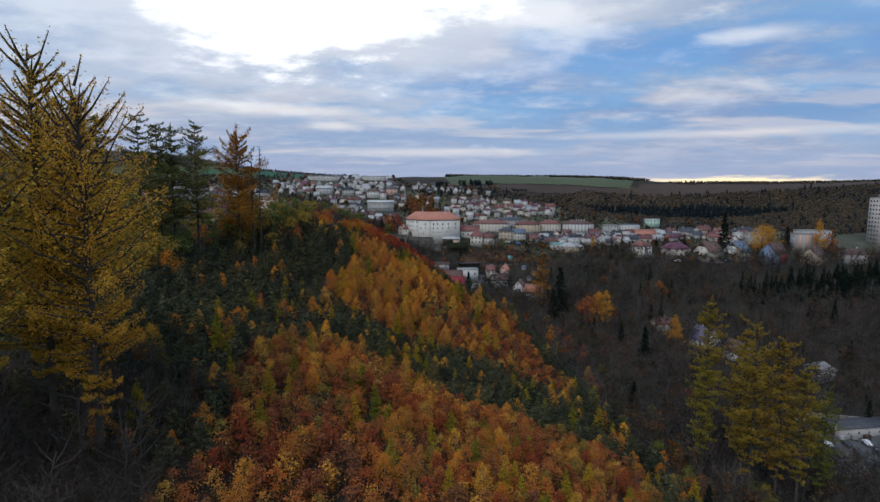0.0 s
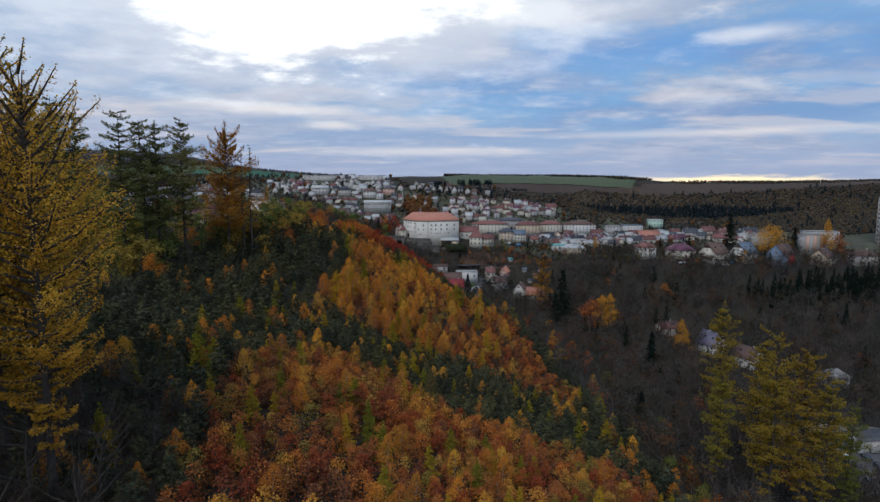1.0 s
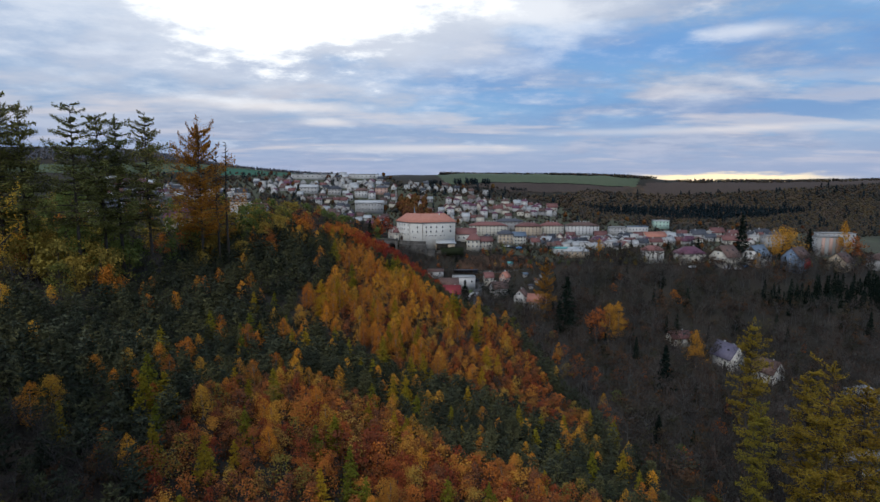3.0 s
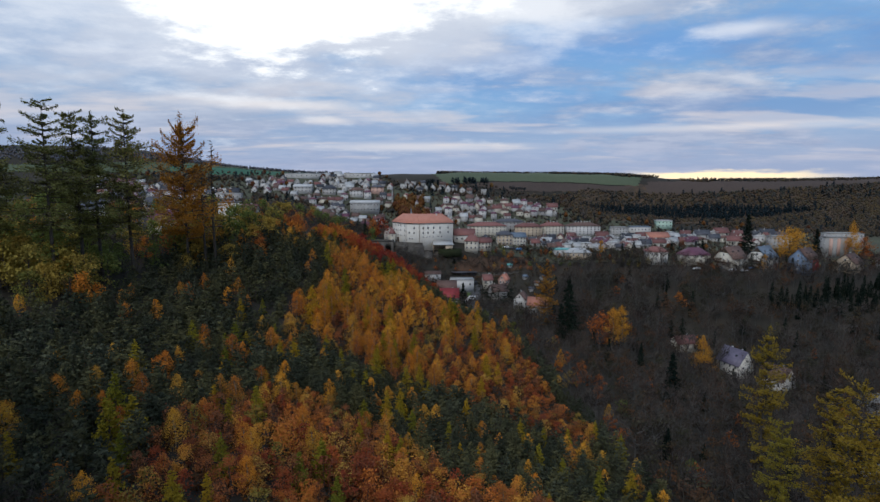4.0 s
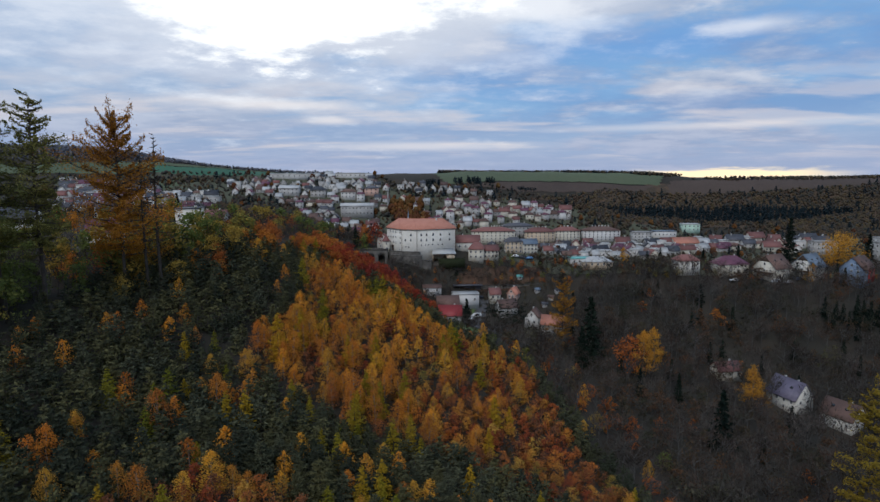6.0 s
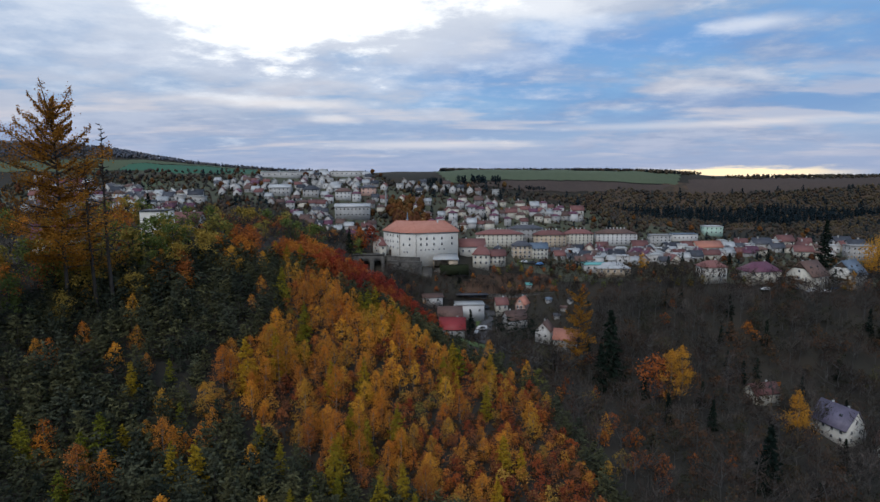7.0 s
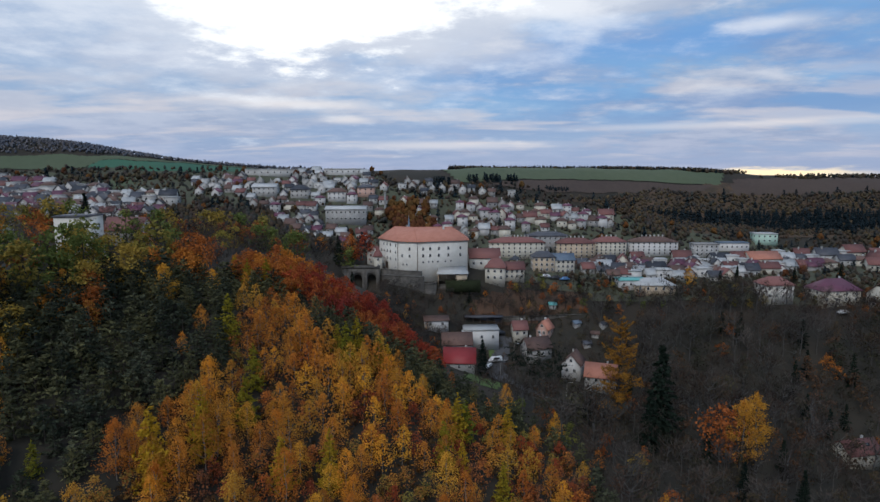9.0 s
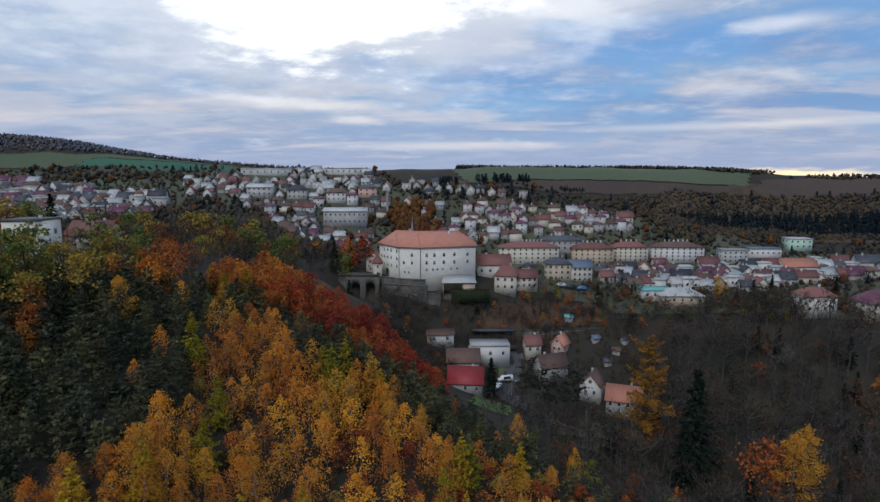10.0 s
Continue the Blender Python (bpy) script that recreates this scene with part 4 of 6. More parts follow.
def build_spire():
    top = thing("church_spire", "slim slate-grey church spire behind the castle roof", "spire")
    part("tower", make_mesh("tower", *box(-1.3, -1.3, -2, 1.3, 1.3, 7.5), WHITEWASH), top)
    a = np.arange(8) * math.pi / 4 + math.pi / 8
    v = np.array([(1.75 * math.cos(t), 1.75 * math.sin(t), 7.5) for t in a] + [(0.62 * math.cos(t), 0.62 * math.sin(t), 10.0) for t in a] + [(0, 0, 16.6)])
    f = [np.array([(i, (i + 1) % 8, 8 + (i + 1) % 8, 8 + i) for i in range(8)]), np.array([(8 + i, 8 + (i + 1) % 8, 16) for i in range(8)])]
    part("spire", make_mesh("spire", v, f, BLUESLATE), top)
    part("finial", make_mesh("finial", *tube([(0, 0, 16.4), (0, 0, 18.0)], [0.09, 0.05], 5), DARKFRAME), top)
    top.matrix_basis = pose(-13.2, 430, 45.0)


build_spire()
shed = thing("open_shed", "open shed with pale sheet roof below the castle wall", "shed")
part("roof", make_mesh("roof", np.array([(-6.6, -3.0, 2.2), (6.4, -3.0, 2.2), (5.4, 2.6, 4.4), (-5.6, 2.6, 4.4), (-6.6, -3.0, 2.38), (6.4, -3.0, 2.38), (5.4, 2.6, 4.58), (-5.6, 2.6, 4.58)]), BOX_F, PALEROOF), shed)
part("wall", make_mesh("wall", *joined([box(-6.0, -2.4, -2.5, -5.7, 2.3, 2.3), box(5.3, -2.4, -2.5, 5.6, 2.3, 2.3), box(-5.7, 2.0, -2.5, 5.3, 2.3, 3.6), box(1.0, -2.4, -2.5, 5.3, -2.2, 1.9)]), OCHRE), shed)
for px in (-5.8, -2.4, 1.0):
    part("post", make_mesh("post", *box(px, -2.7, -2.5, px + 0.2, -2.5, 2.2), TIMBER), shed)
shed.matrix_basis = pose(7.4, 391.0, 38.0, 0, 0, 4)

# ---- single houses of the valley, the terrace and the town ----
SINGLE = (
    # name, label, x, y, turn, width, depth, eave, rise, wall, roof, form, columns, rows, ends, chimneys
    ("castle_stable", "long low castle wing with red tiled roof", 21, 408, 4, 13, 7, 5.0, 3.4, PLASTER, REDTILE, "gable", 4, 1, 1, 2),
    ("brewery", "red-roofed old house at the castle foot", 25.5, 399, -12, 8, 7, 5.4, 3.6, CREAM, REDTILE, "hip", 3, 2, 2, 1),
    ("terrace_house", "cream terrace house with brown roof under the castle", 33, 402, 6, 8.5, 6, 4.2, 2.6, CREAM, REDTILE, "gable", 4, 2, 2, 1),
    ("apartment_block", "long cream apartment block with red roof and many chimneys", 38, 437, 2, 26, 7, 7.2, 2.4, CREAM, REDTILE, "hip", 10, 4, 2, 8),
    ("apartment_block", "long ochre apartment block with red roof", 67, 441, 1, 18, 7, 6.8, 2.4, OCHRE, REDTILE, "hip", 7, 4, 2, 5),
    ("apartment_block", "white apartment block with dark red roof", 84.5, 445, 0, 15.5, 7, 6.4, 2.3, CREAM, REDTILE, "hip", 7, 4, 2, 4),
    ("apartment_block", "long white apartment block with plum roof", 106.5, 447, -1, 23, 7, 6.4, 2.3, WHITEWASH, BROWNTILE, "hip", 9, 4, 2, 6),
    ("office_block", "long dark-roofed building behind the apartment blocks", 54, 446, 0, 20, 6, 6.6, 2.0, GREYWALL, SLATE, "hip", 8, 3, 2, 2),
    ("school", "ochre school house with grey hipped roof", 47.5, 415, 3, 9.5, 7, 6.6, 2.4, OCHRE, SLATE, "hip", 4, 3, 3, 1),
    ("school_wing", "cream wing with central gable and grey roof", 56, 416, 2, 10, 7, 6.0, 2.4, CREAM, BLUESLATE, "gable", 5, 3, 2, 1),
    ("sports_hall", "large white hall with ribbon windows and pale roof", -46, 450, 2, 20, 8, 6.2, 1.4, WHITEWASH, PALEROOF, "gable", 9, 2, 2, 0),
    ("red_barn", "white valley house with bright red roof", 9.9, 353, -3, 10.5, 7.5, 3.2, 4.0, WHITEWASH, CRIMSON, "gable", 3, 1, 2, 1),
    ("gabled_mill", "weathered mill with dark brown gable roof", 9.0, 365, 3, 10.5, 7, 4.0, 3.4, GREYWALL, BROWNTILE, "gable", 4, 1, 2, 1),
    ("valley_hall", "white flat-roofed workshop hall in the valley", 18.0, 373, 4, 13, 7.5, 5.0, 0.5, WHITEWASH, PALEROOF, "flat", 3, 1, 1, 0),
    ("low_shed", "low shed with brown sheet roof in the valley", 1.0, 374, 8, 9, 6, 2.6, 1.2, WHITEWASH, BROWNTILE, "gable", 2, 1, 1, 0),
    ("cottage", "small cottage with red roof in the valley", 33, 377, 10, 5.4, 5, 3.2, 2.6, CREAM, REDTILE, "gable", 2, 1, 1, 1),
    ("cottage", "pink gabled cottage with ochre roof in the valley", 43, 377.5, 55, 5.4, 4.6, 3.0, 2.8, PINKWALL, CLAY, "gable", 2, 1, 2, 1),
    ("gabled_villa", "white villa with several gables among bare trees", 38.5, 369.5, 20, 9.5, 7, 3.6, 3.4, GREYWALL, BROWNTILE, "gable", 4, 1, 2, 2),
    ("valley_house", "pale house with steep gable facing the stream", 50.5, 359.5, 65, 7.5, 6.5, 4.4, 3.4, WHITEWASH, BROWNTILE, "gable", 3, 1, 2, 1),
    ("valley_house", "white house with orange hipped roof by the larch", 58, 350.5, -18, 10, 7.5, 4.8, 3.6, WHITEWASH, CLAY, "gable", 4, 2, 2, 1),
    ("stream_house", "white house with dark slate roof and gable", 144, 306, -72, 13, 9.5, 5.4, 6.0, PLASTER, VIOLETSLATE, "gable", 4, 2, 2, 2),
    ("stream_house", "white bungalow with brown half-hipped roof", 155, 291, -64, 12, 9.5, 4.6, 5.0, PLASTER, BROWNTILE, "gable", 3, 1, 2, 1),
    ("stream_house", "low house with red roof in the bare wood", 127.5, 325, 12, 11, 7, 3.4, 3.0, CREAM, REDTILE, "gable", 3, 1, 1, 1),
    ("chalet", "beige chalet with brown roof and wooden balcony", 180.5, 386, 28, 13.5, 12.5, 5.6, 6.4, CREAM, BROWNTILE, "gable", 3, 2, 3, 2),
    ("chalet", "white chalet with blue-grey roof and balconies", 201, 388, 30, 12.5, 12, 5.4, 6.2, PLASTER, BLUESLATE, "gable", 3, 2, 3, 1),
    ("bungalow", "house with plum-coloured sheet roof on the terrace", 160.5, 392, 8, 16.5, 10, 4.6, 4.2, CREAM, PLUMTILE, "hip", 4, 2, 2, 1),
    ("villa", "pale villa with red hipped roof on the terrace", 138, 394, 5, 11.5, 9, 5.6, 3.0, PLASTER, REDTILE, "hip", 4, 2, 2, 1),
    ("painted_house", "blue-grey painted house with brown roof and red end", 219, 377, 34, 14, 11, 7.6, 5.6, BLUEWALL, BROWNTILE, "gable", 3, 3, 3, 1),
    ("ochre_house", "ochre gabled house with brown roof", 244, 374, 34, 12.5, 11, 4.8, 5.0, OCHRE, BROWNTILE, "gable", 3, 2, 2, 1),
    ("grey_house", "grey house with brown hipped roof at the terrace end", 268, 372, 4, 14, 9, 5.6, 3.6, GREYWALL, BROWNTILE, "hip", 3, 2, 2, 1),
    ("panel_block", "white panel block with orange balconies", 254, 402, -6, 14, 9, 12.0, 0.5, WHITEWASH, CONCRETE, "flat", 3, 4, 2, 0),
    ("panel_block", "grey panel block with flat roof", 232, 424, 0, 13, 8, 7.0, 0.5, GREYWALL, CONCRETE, "flat", 5, 3, 2, 0),
    ("panel_block", "long pale panel block behind the birches", 270, 418, -4, 22, 9, 9.0, 0.5, WHITEWASH, CONCRETE, "flat", 7, 3, 2, 0),
    ("panel_block", "white cube block with flat roof", 132, 447, 0, 11.5, 7, 5.4, 0.5, WHITEWASH, CONCRETE, "flat", 5, 3, 2, 0),
    ("green_hall", "pale green hall with flat roof", 169.5, 463, -4, 10.5, 8, 4.4, 0.5, PALEGREEN, PALEROOF, "flat", 4, 2, 2, 0),
    ("clinic", "long low white building with blue stripes", 148.5, 453, 0, 14.5, 6, 3.6, 0.5, WHITEWASH, BLUESLATE, "flat", 6, 1, 1, 0),
    ("market_hall", "low white market hall with turquoise roof", 83, 402, 5, 12, 7, 3.0, 0.5, WHITEWASH, TURQUOISE, "flat", 4, 1, 1, 0),
    ("workshop", "long workshop with pale barrel roof", 91, 399, 0, 16, 8, 2.8, 2.6, OCHRE, PALEROOF, "hip", 5, 1, 1, 0),
    ("salmon_hall", "hall with broad salmon roof in the town", 155, 437, 6, 15, 9, 2.8, 3.0, CREAM, CLAY, "gable", 4, 1, 1, 0),
    ("ridge_house", "white flat-topped house on the western ridge", -92, 311, 6, 8.5, 8, 11.0, 0.5, PLASTER, SLATE, "flat", 3, 2, 2, 1),
    ("ridge_house", "brick-red roofed house on the western ridge", -92, 334, -4, 12, 8, 5.0, 3.4, GREYWALL, REDTILE, "gable", 3, 1, 2, 2),
    ("ridge_house", "white house with dark roof behind the larches", -150, 300, 12, 12, 9, 6.5, 3.6, PLASTER, SLATE, "gable", 3, 2, 2, 1),
    ("ridge_house", "yellow house with plum roof behind the larches", -112, 288, 24, 11, 8, 5.0, 4.0, CREAM, PLUMTILE, "gable", 3, 2, 2, 1),
    ("ridge_house", "white house with slate hipped roof behind the larches", -172, 330, 5, 13, 9, 6.2, 3.4, PLASTER, SLATE, "hip", 4, 2, 2, 1),
    ("ridge_house", "pale house with grey gable on the ridge", -138, 338, 40, 11, 8, 5.4, 3.8, PLASTER, SLATE, "gable", 3, 2, 2, 1),
    ("warehouse", "long white warehouse on the hill", -98, 499, 2, 30, 7, 3.0, 0.5, WHITEWASH, PALEROOF, "flat", 8, 1, 1, 0),
    ("warehouse", "long white factory hall on the hill", -57, 503, 0, 22, 6, 2.8, 0.5, WHITEWASH, PALEROOF, "flat", 7, 1, 1, 0),
    ("row_house", "long white row of houses with pale roof", -93, 470, -3, 13, 6, 4.2, 1.6, WHITEWASH, PALEROOF, "gable", 5, 2, 1, 1),
    ("school_block", "grey block with dark hipped roof", -74, 469, 0, 9.5, 6, 4.0, 2.4, GREYWALL, SLATE, "hip", 4, 2, 1, 1),
    ("school_block", "white block with brown hipped roof", -54, 468, 0, 9.5, 6, 4.2, 2.0, WHITEWASH, BROWNTILE, "hip", 4, 2, 1, 1),
    ("brick_block", "orange block with dark roof", -39.5, 474, 0, 9, 6, 4.0, 1.8, PINKWALL, SLATE, "hip", 3, 2, 1, 1),
)
for name, label, x, y, turn, w, d, eave, rise, wall, roof, form, cols, rows, ends, chim in SINGLE:
    home = put(build_house(name, label, w, d, eave, rise, wall, roof, form, cols, rows, ends, chim, win=(1.1, 1.4) if y < 430 else (0.72, 0.95), far=y > 430), x, y, turn)
    if name == "chalet":
        deck = part("balcony", make_mesh("balcony", *joined([box(-w / 2 - 1.3, -d * 0.36, 2.5, -w / 2, d * 0.36, 2.65), box(-w / 2 - 1.3, -d * 0.36, 2.65, -w / 2 - 1.2, d * 0.36, 3.6)]), TIMBER), home, "dark timber balcony")
        part("gable_boards", make_mesh("gable_boards", np.array([(g * (w / 2 + o), e * d * 0.24, eave + rise * (0.97 if e == 0 else 0.5)) for g, o in ((-1, 0.05), (-1, -0.1)) for e in (1, -1, 0)]), [np.array([(0, 1, 2), (3, 5, 4)]), np.array([(0, 3, 4, 1), (1, 4, 5, 2), (2, 5, 3, 0)])], TIMBER), home)
    if label == "white panel block with orange balconies":
        for u in (-0.33, 0.0, 0.33):
            part("balcony_strip", make_mesh("balcony_strip", *box(w * u - 0.9, -d / 2 - 0.7, 0.6, w * u + 0.9, -d / 2, eave - 0.4), PINKWALL), home, "salmon balcony strip")
    if name == "painted_house":
        part("red_cladding", make_mesh("red_cladding", *box(-w * 0.1, -d / 2 - 0.08, 0.2, w * 0.49, -d / 2, 7.0), REDWALL), home, "red boarded end")
    if name in ("chalet", "painted_house", "stream_house", "ochre_house"):
        roof_part = [c for c in home.children if c.name.startswith("roof")][0]
        slope = math.atan2(rise, d / 2)
        for u in (-0.2, 0.2):
            sky = make_mesh("skylight", *box(-0.55, -0.45, 0.0, 0.55, 0.45, 0.30), PANE)
            part("skylight", sky, roof_part, "glazed roof window", pose(w * u, -d * 0.22, eave + rise * 0.56 + 0.1, math.degrees(slope), 0, 0))

# tower block at the terrace end
tower = thing("tower_block", "tall beige panel tower block", "tower block")
part("wall", make_mesh("wall", *box(-7, -6, -3, 7, 6, 33), TOWERWALL), tower)
part("roof", make_mesh("roof", *joined([box(-7.2, -6.2, 33, 7.2, 6.2, 33.5), box(-3, -2, 33.504, 3, 3, 35.5)]), CONCRETE), tower)
for r in range(11):
    for c in range(4):
        window_on(tower, -7, -4.2 + c * 2.8, 1.2 + r * 2.9, -90, 1.4, 1.5, far=True)
put(tower, 309, 402, 0)

# ---- the small houses of the town ----
STYLES = (
    ("town_house", "small white town house with grey gable roof", 6.0, 5.0, 3.0, 2.2, WHITEWASH, SLATE, "gable", 2, 1, 1, 1),
    ("town_house", "small white town house with red gable roof", 6.2, 5.0, 2.8, 2.3, WHITEWASH, REDTILE, "gable", 2, 1, 1, 1),
    ("town_house", "cream town house with brown hipped roof", 6.4, 5.6, 3.2, 1.8, CREAM, BROWNTILE, "hip", 2, 1, 1, 1),
    ("town_house", "white cube house with flat pale roof", 6.0, 5.4, 4.0, 0.5, WHITEWASH, PALEROOF, "flat", 2, 1, 1, 0),
    ("town_house", "grey town house with brown gable roof", 6.2, 5.2, 2.8, 2.4, GREYWALL, BROWNTILE, "gable", 2, 1, 1, 1),
    ("town_house", "white town house with plum gable roof", 6.4, 5.2, 3.0, 2.2, WHITEWASH, PLUMTILE, "gable", 2, 1, 1, 1),
    ("town_house", "ochre town house with dark roof", 6.0, 5.0, 3.2, 2.0, OCHRE, SLATE, "hip", 2, 1, 1, 1),
    ("town_house", "white town house with pale gable roof", 6.0, 5.2, 2.8, 2.4, WHITEWASH, PALEROOF, "gable", 2, 1, 1, 1),
    ("town_house", "long white house with dark slate roof", 9.0, 5.4, 3.0, 2.6, WHITEWASH, SLATE, "gable", 3, 1, 1, 1),
    ("town_house", "long cream house with red roof", 9.0, 5.6, 3.4, 2.8, CREAM, REDTILE, "gable", 3, 1, 1, 1),
    ("town_house", "pale two-storey house with low plum hipped roof", 6.6, 6.0, 4.6, 1.5, WHITEWASH, PLUMTILE, "hip", 2, 2, 1, 1),
)
QUARTERS = (
    # area, spacing, styles, scale
    ([(-139, 484), (-75, 503), (-46, 502), (-24, 478), (-37, 471), (-66, 473), (-94, 462), (-127, 465)], 4.5, (0, 1, 3, 7, 7, 4, 0, 7, 5), 0.72),
    ([(-81, 446), (-61, 452), (-35, 446), (-28, 432), (-44, 422), (-60, 424)], 4.6, (7, 7, 1, 5, 0, 7, 4), 0.74),
    ([(-98, 456), (-84, 452), (-60, 454), (-30, 454), (-26, 470), (-60, 472), (-92, 464)], 5.0, (0, 10, 7, 4, 1, 10, 2), 0.76),
    ([(-24, 484), (-10, 478), (40, 482), (44, 487), (10, 488), (-20, 494)], 5.5, (0, 7, 3, 4, 1), 0.7),
    ([(-250, 480), (-194, 468), (-140, 462), (-130, 441), (-164, 418), (-215, 420)], 6.0, (0, 5, 8, 7, 1, 2, 3, 4), 0.9),
    ([(-24, 470), (19, 474), (58, 476), (87, 477), (99, 470), (56, 456), (29, 453), (2, 448)], 5.0, (2, 1, 10, 4, 7, 5, 10, 9, 2, 10), 0.78),
    ([(34, 423), (52, 430), (91, 440), (130, 441), (177, 447), (186, 432), (140, 412), (100, 404), (72, 408), (58, 424), (38, 410)], 5.6, (8, 7, 0, 3, 4, 6, 5, 7, 2, 3, 1, 9), 0.9),
    ([(178, 450), (215, 446), (240, 440), (240, 420), (200, 425)], 7.5, (1, 8, 2, 3, 9), 1.0),
)
rng = np.random.default_rng(21)
protos = {}
for area, gap, styles, scale in QUARTERS:
    for x, y in spots(area, gap, rng, 0.24):
        if any((x - a) ** 2 + (y - b) ** 2 < (r * 0.8 + 1.8) ** 2 for a, b, r in CLEAR) or rng.random() < 0.06:
            continue
        k = styles[rng.integers(len(styles))]
        turn = float(rng.choice([0, 90, 0, 90, 180]) + rng.normal(0, 9))
        s = scale * rng.uniform(0.88, 1.15)
        m = Matrix.LocRotScale((x, y, float(height(x, y))), Euler((0, 0, radians(turn))), (s, s, s * rng.uniform(0.9, 1.12)))
        if k not in protos:
            protos[k] = build_house(*STYLES[k][:13], group="houses of the town", win=(0.9, 1.0), far=True)
            protos[k].matrix_basis = m
        else:
            copy_thing(protos[k], m).scale = m.to_scale()
        CLEAR.append((x, y, 2.9))


def open_ground(pts, grow=0.0, share=0.75):
    """Leaves out points that stand in a house."""
    keep = np.ones(len(pts), bool)
    for a, b, r in CLEAR:
        keep &= (pts[:, 0] - a) ** 2 + (pts[:, 1] - b) ** 2 > (r * share + grow) ** 2
    return pts[keep]

# ---- land cover ----
patch("green_field", [(11, 494), (16, 493.5), (50, 500), (109, 505.5), (165, 505.5), (172, 518), (110, 524), (40, 524), (0, 514)], GRASS_FIELD, "pale green field on the far hill", "field", 0.40, 2.0, 0.8, deep=0.5)
patch("ploughed_field", [(22, 490.5), (50, 499), (109, 504.5), (161, 504.5), (150, 499), (116, 497), (61, 489.5)], PLOUGHED, "brown ploughed field on the far hill", "field", 0.40, 2.0, 0.8, deep=0.5)
patch("ploughed_field", [(168, 499), (250, 503), (420, 509), (420, 522), (250, 517), (176, 512)], PLOUGHED, "brown field along the eastern skyline", "field", 0.40, 3.0, 0.8, deep=0.8)
patch("winter_field", [(-205, 494.5), (-170, 495), (-124, 500), (-90, 505.5), (-80, 511), (-120, 510.5), (-172, 507), (-203, 501)], WINTER_CROP, "blue-green winter crop on the western hill", "field", 0.40, 2.0, 0.8, deep=0.5)
patch("stubble_field", [(-330, 484), (-264, 488), (-215, 491), (-206, 495), (-200, 502), (-172, 508), (-120, 511.5), (-120, 513.5), (-176, 511), (-215, 504), (-264, 497), (-330, 493)], GRASS_FIELD, "pale green field on the western hill", "field", 0.40, 2.0, 0.8, deep=0.6)
patch("pasture", [(-205, 472), (-178, 485), (-168, 480), (-174, 471)], GRASS_FIELD, "pale pasture above the town", "field", 0.5)
patch("town_ground", [(-260, 415), (-140, 405), (-30, 415), (20, 405), (60, 392), (130, 392), (230, 384), (330, 380), (330, 430), (190, 455), (100, 480), (-20, 480), (-45, 506), (-140, 500), (-260, 482)], GARDEN, "grass and gardens between the town's houses", "ground", 0.35, 4.0, 6.0)
patch("leaf_litter", [(16, 380), (30, 380), (46, 384), (62, 389), (58, 396), (40, 395), (24, 392), (14, 386)], RUST_LITTER, "rust-brown leaf litter on the slope under the terrace", "leaf litter", 0.3, 1.5, 1.5)
patch("far_wood_floor", [(70, 486), (100, 492), (124, 503), (165, 506), (250, 512), (420, 520), (420, 420), (300, 432), (217, 468), (113, 468), (96, 482)], LITTER, "brown leaf litter under the far hillside wood", "leaf litter", 0.35, 4.0, 2.0)
patch("lawn", [(10, 338), (22, 336), (24, 346), (14, 350)], MEADOW, "green lawn by the valley road", "lawn", 0.3, 1.2, 0.6)
patch("lawn", [(21, 366), (26, 366), (26, 371), (21, 371)], MEADOW, "green lawn by the valley road", "lawn", 0.3, 1.0, 0.4)
patch("road", [(14, 356), (20, 353), (30, 343), (44, 330), (47, 333), (33, 347), (26, 358), (30, 376), (26, 377), (20, 362)], ASPHALT, "grey valley road curving past the houses", "road", 0.4, 1.0, 0.3)
patch("leaf_litter", [(-98, 50), (-40, 50), (-40, 104), (-50, 122), (-72, 126), (-98, 118)], LITTER, "brown leaf litter under the larches", "leaf litter", 0.35, 2.5, 3.0)
patch("yard", [(130, 178), (168, 178), (176, 212), (142, 216)], ASPHALT, "paved storage yard in the valley", "yard", 0.3, 3.0, 1.0)

# ---- kinds of tree ----
OAK = Kind("young_oak", "young oak in rust and orange leaf on the slope", BARK, OAK_LEAF, variants(8, 10, leafy, h=6.8, w=4.7, base=0.10, clumps=20, leaves=1500, size=0.21, top=0.5, gap=0.35, shell=0.15, drop=0.40, stem_width=0.014, point=0.5))
BIRCH = Kind("young_birch", "slender young birch in golden yellow leaf", PALE_BARK, BIRCH_LEAF, variants(10, 30, leafy, h=9.4, w=5.2, base=0.16, clumps=24, leaves=2300, size=0.185, top=0.85, gap=0.30, shell=0.42, drop=0.34, stem_width=0.009, point=0.66))
BIRCH_MASS = Kind("young_birch", "young birch", PALE_BARK, BIRCH_LEAF, variants(8, 35, leafy, h=9.4, w=5.2, base=0.16, clumps=22, leaves=760, size=0.31, top=0.85, gap=0.30, limbs=4, shell=0.42, drop=0.34, stem_width=0.009, point=0.66))
OAK_MASS = Kind("young_oak", "young oak", BARK, OAK_LEAF, variants(8, 14, leafy, h=6.8, w=4.8, base=0.10, clumps=18, leaves=430, size=0.38, top=0.5, gap=0.35, limbs=3, shell=0.2, drop=0.40, stem_width=0.014, point=0.5))
CONE = Kind("young_larch", "young cone-shaped larch turning yellow-green", BARK, LIME_NEEDLE, variants(5, 50, whorled, h=11.0, w=5.4, base=0.05, rows=18, per=7, leaves=20, size=0.34, droop=0.05, power=0.72, aspect=1.3, twig=False, ragged=0.22, jitter=0.9, spread=2.2))
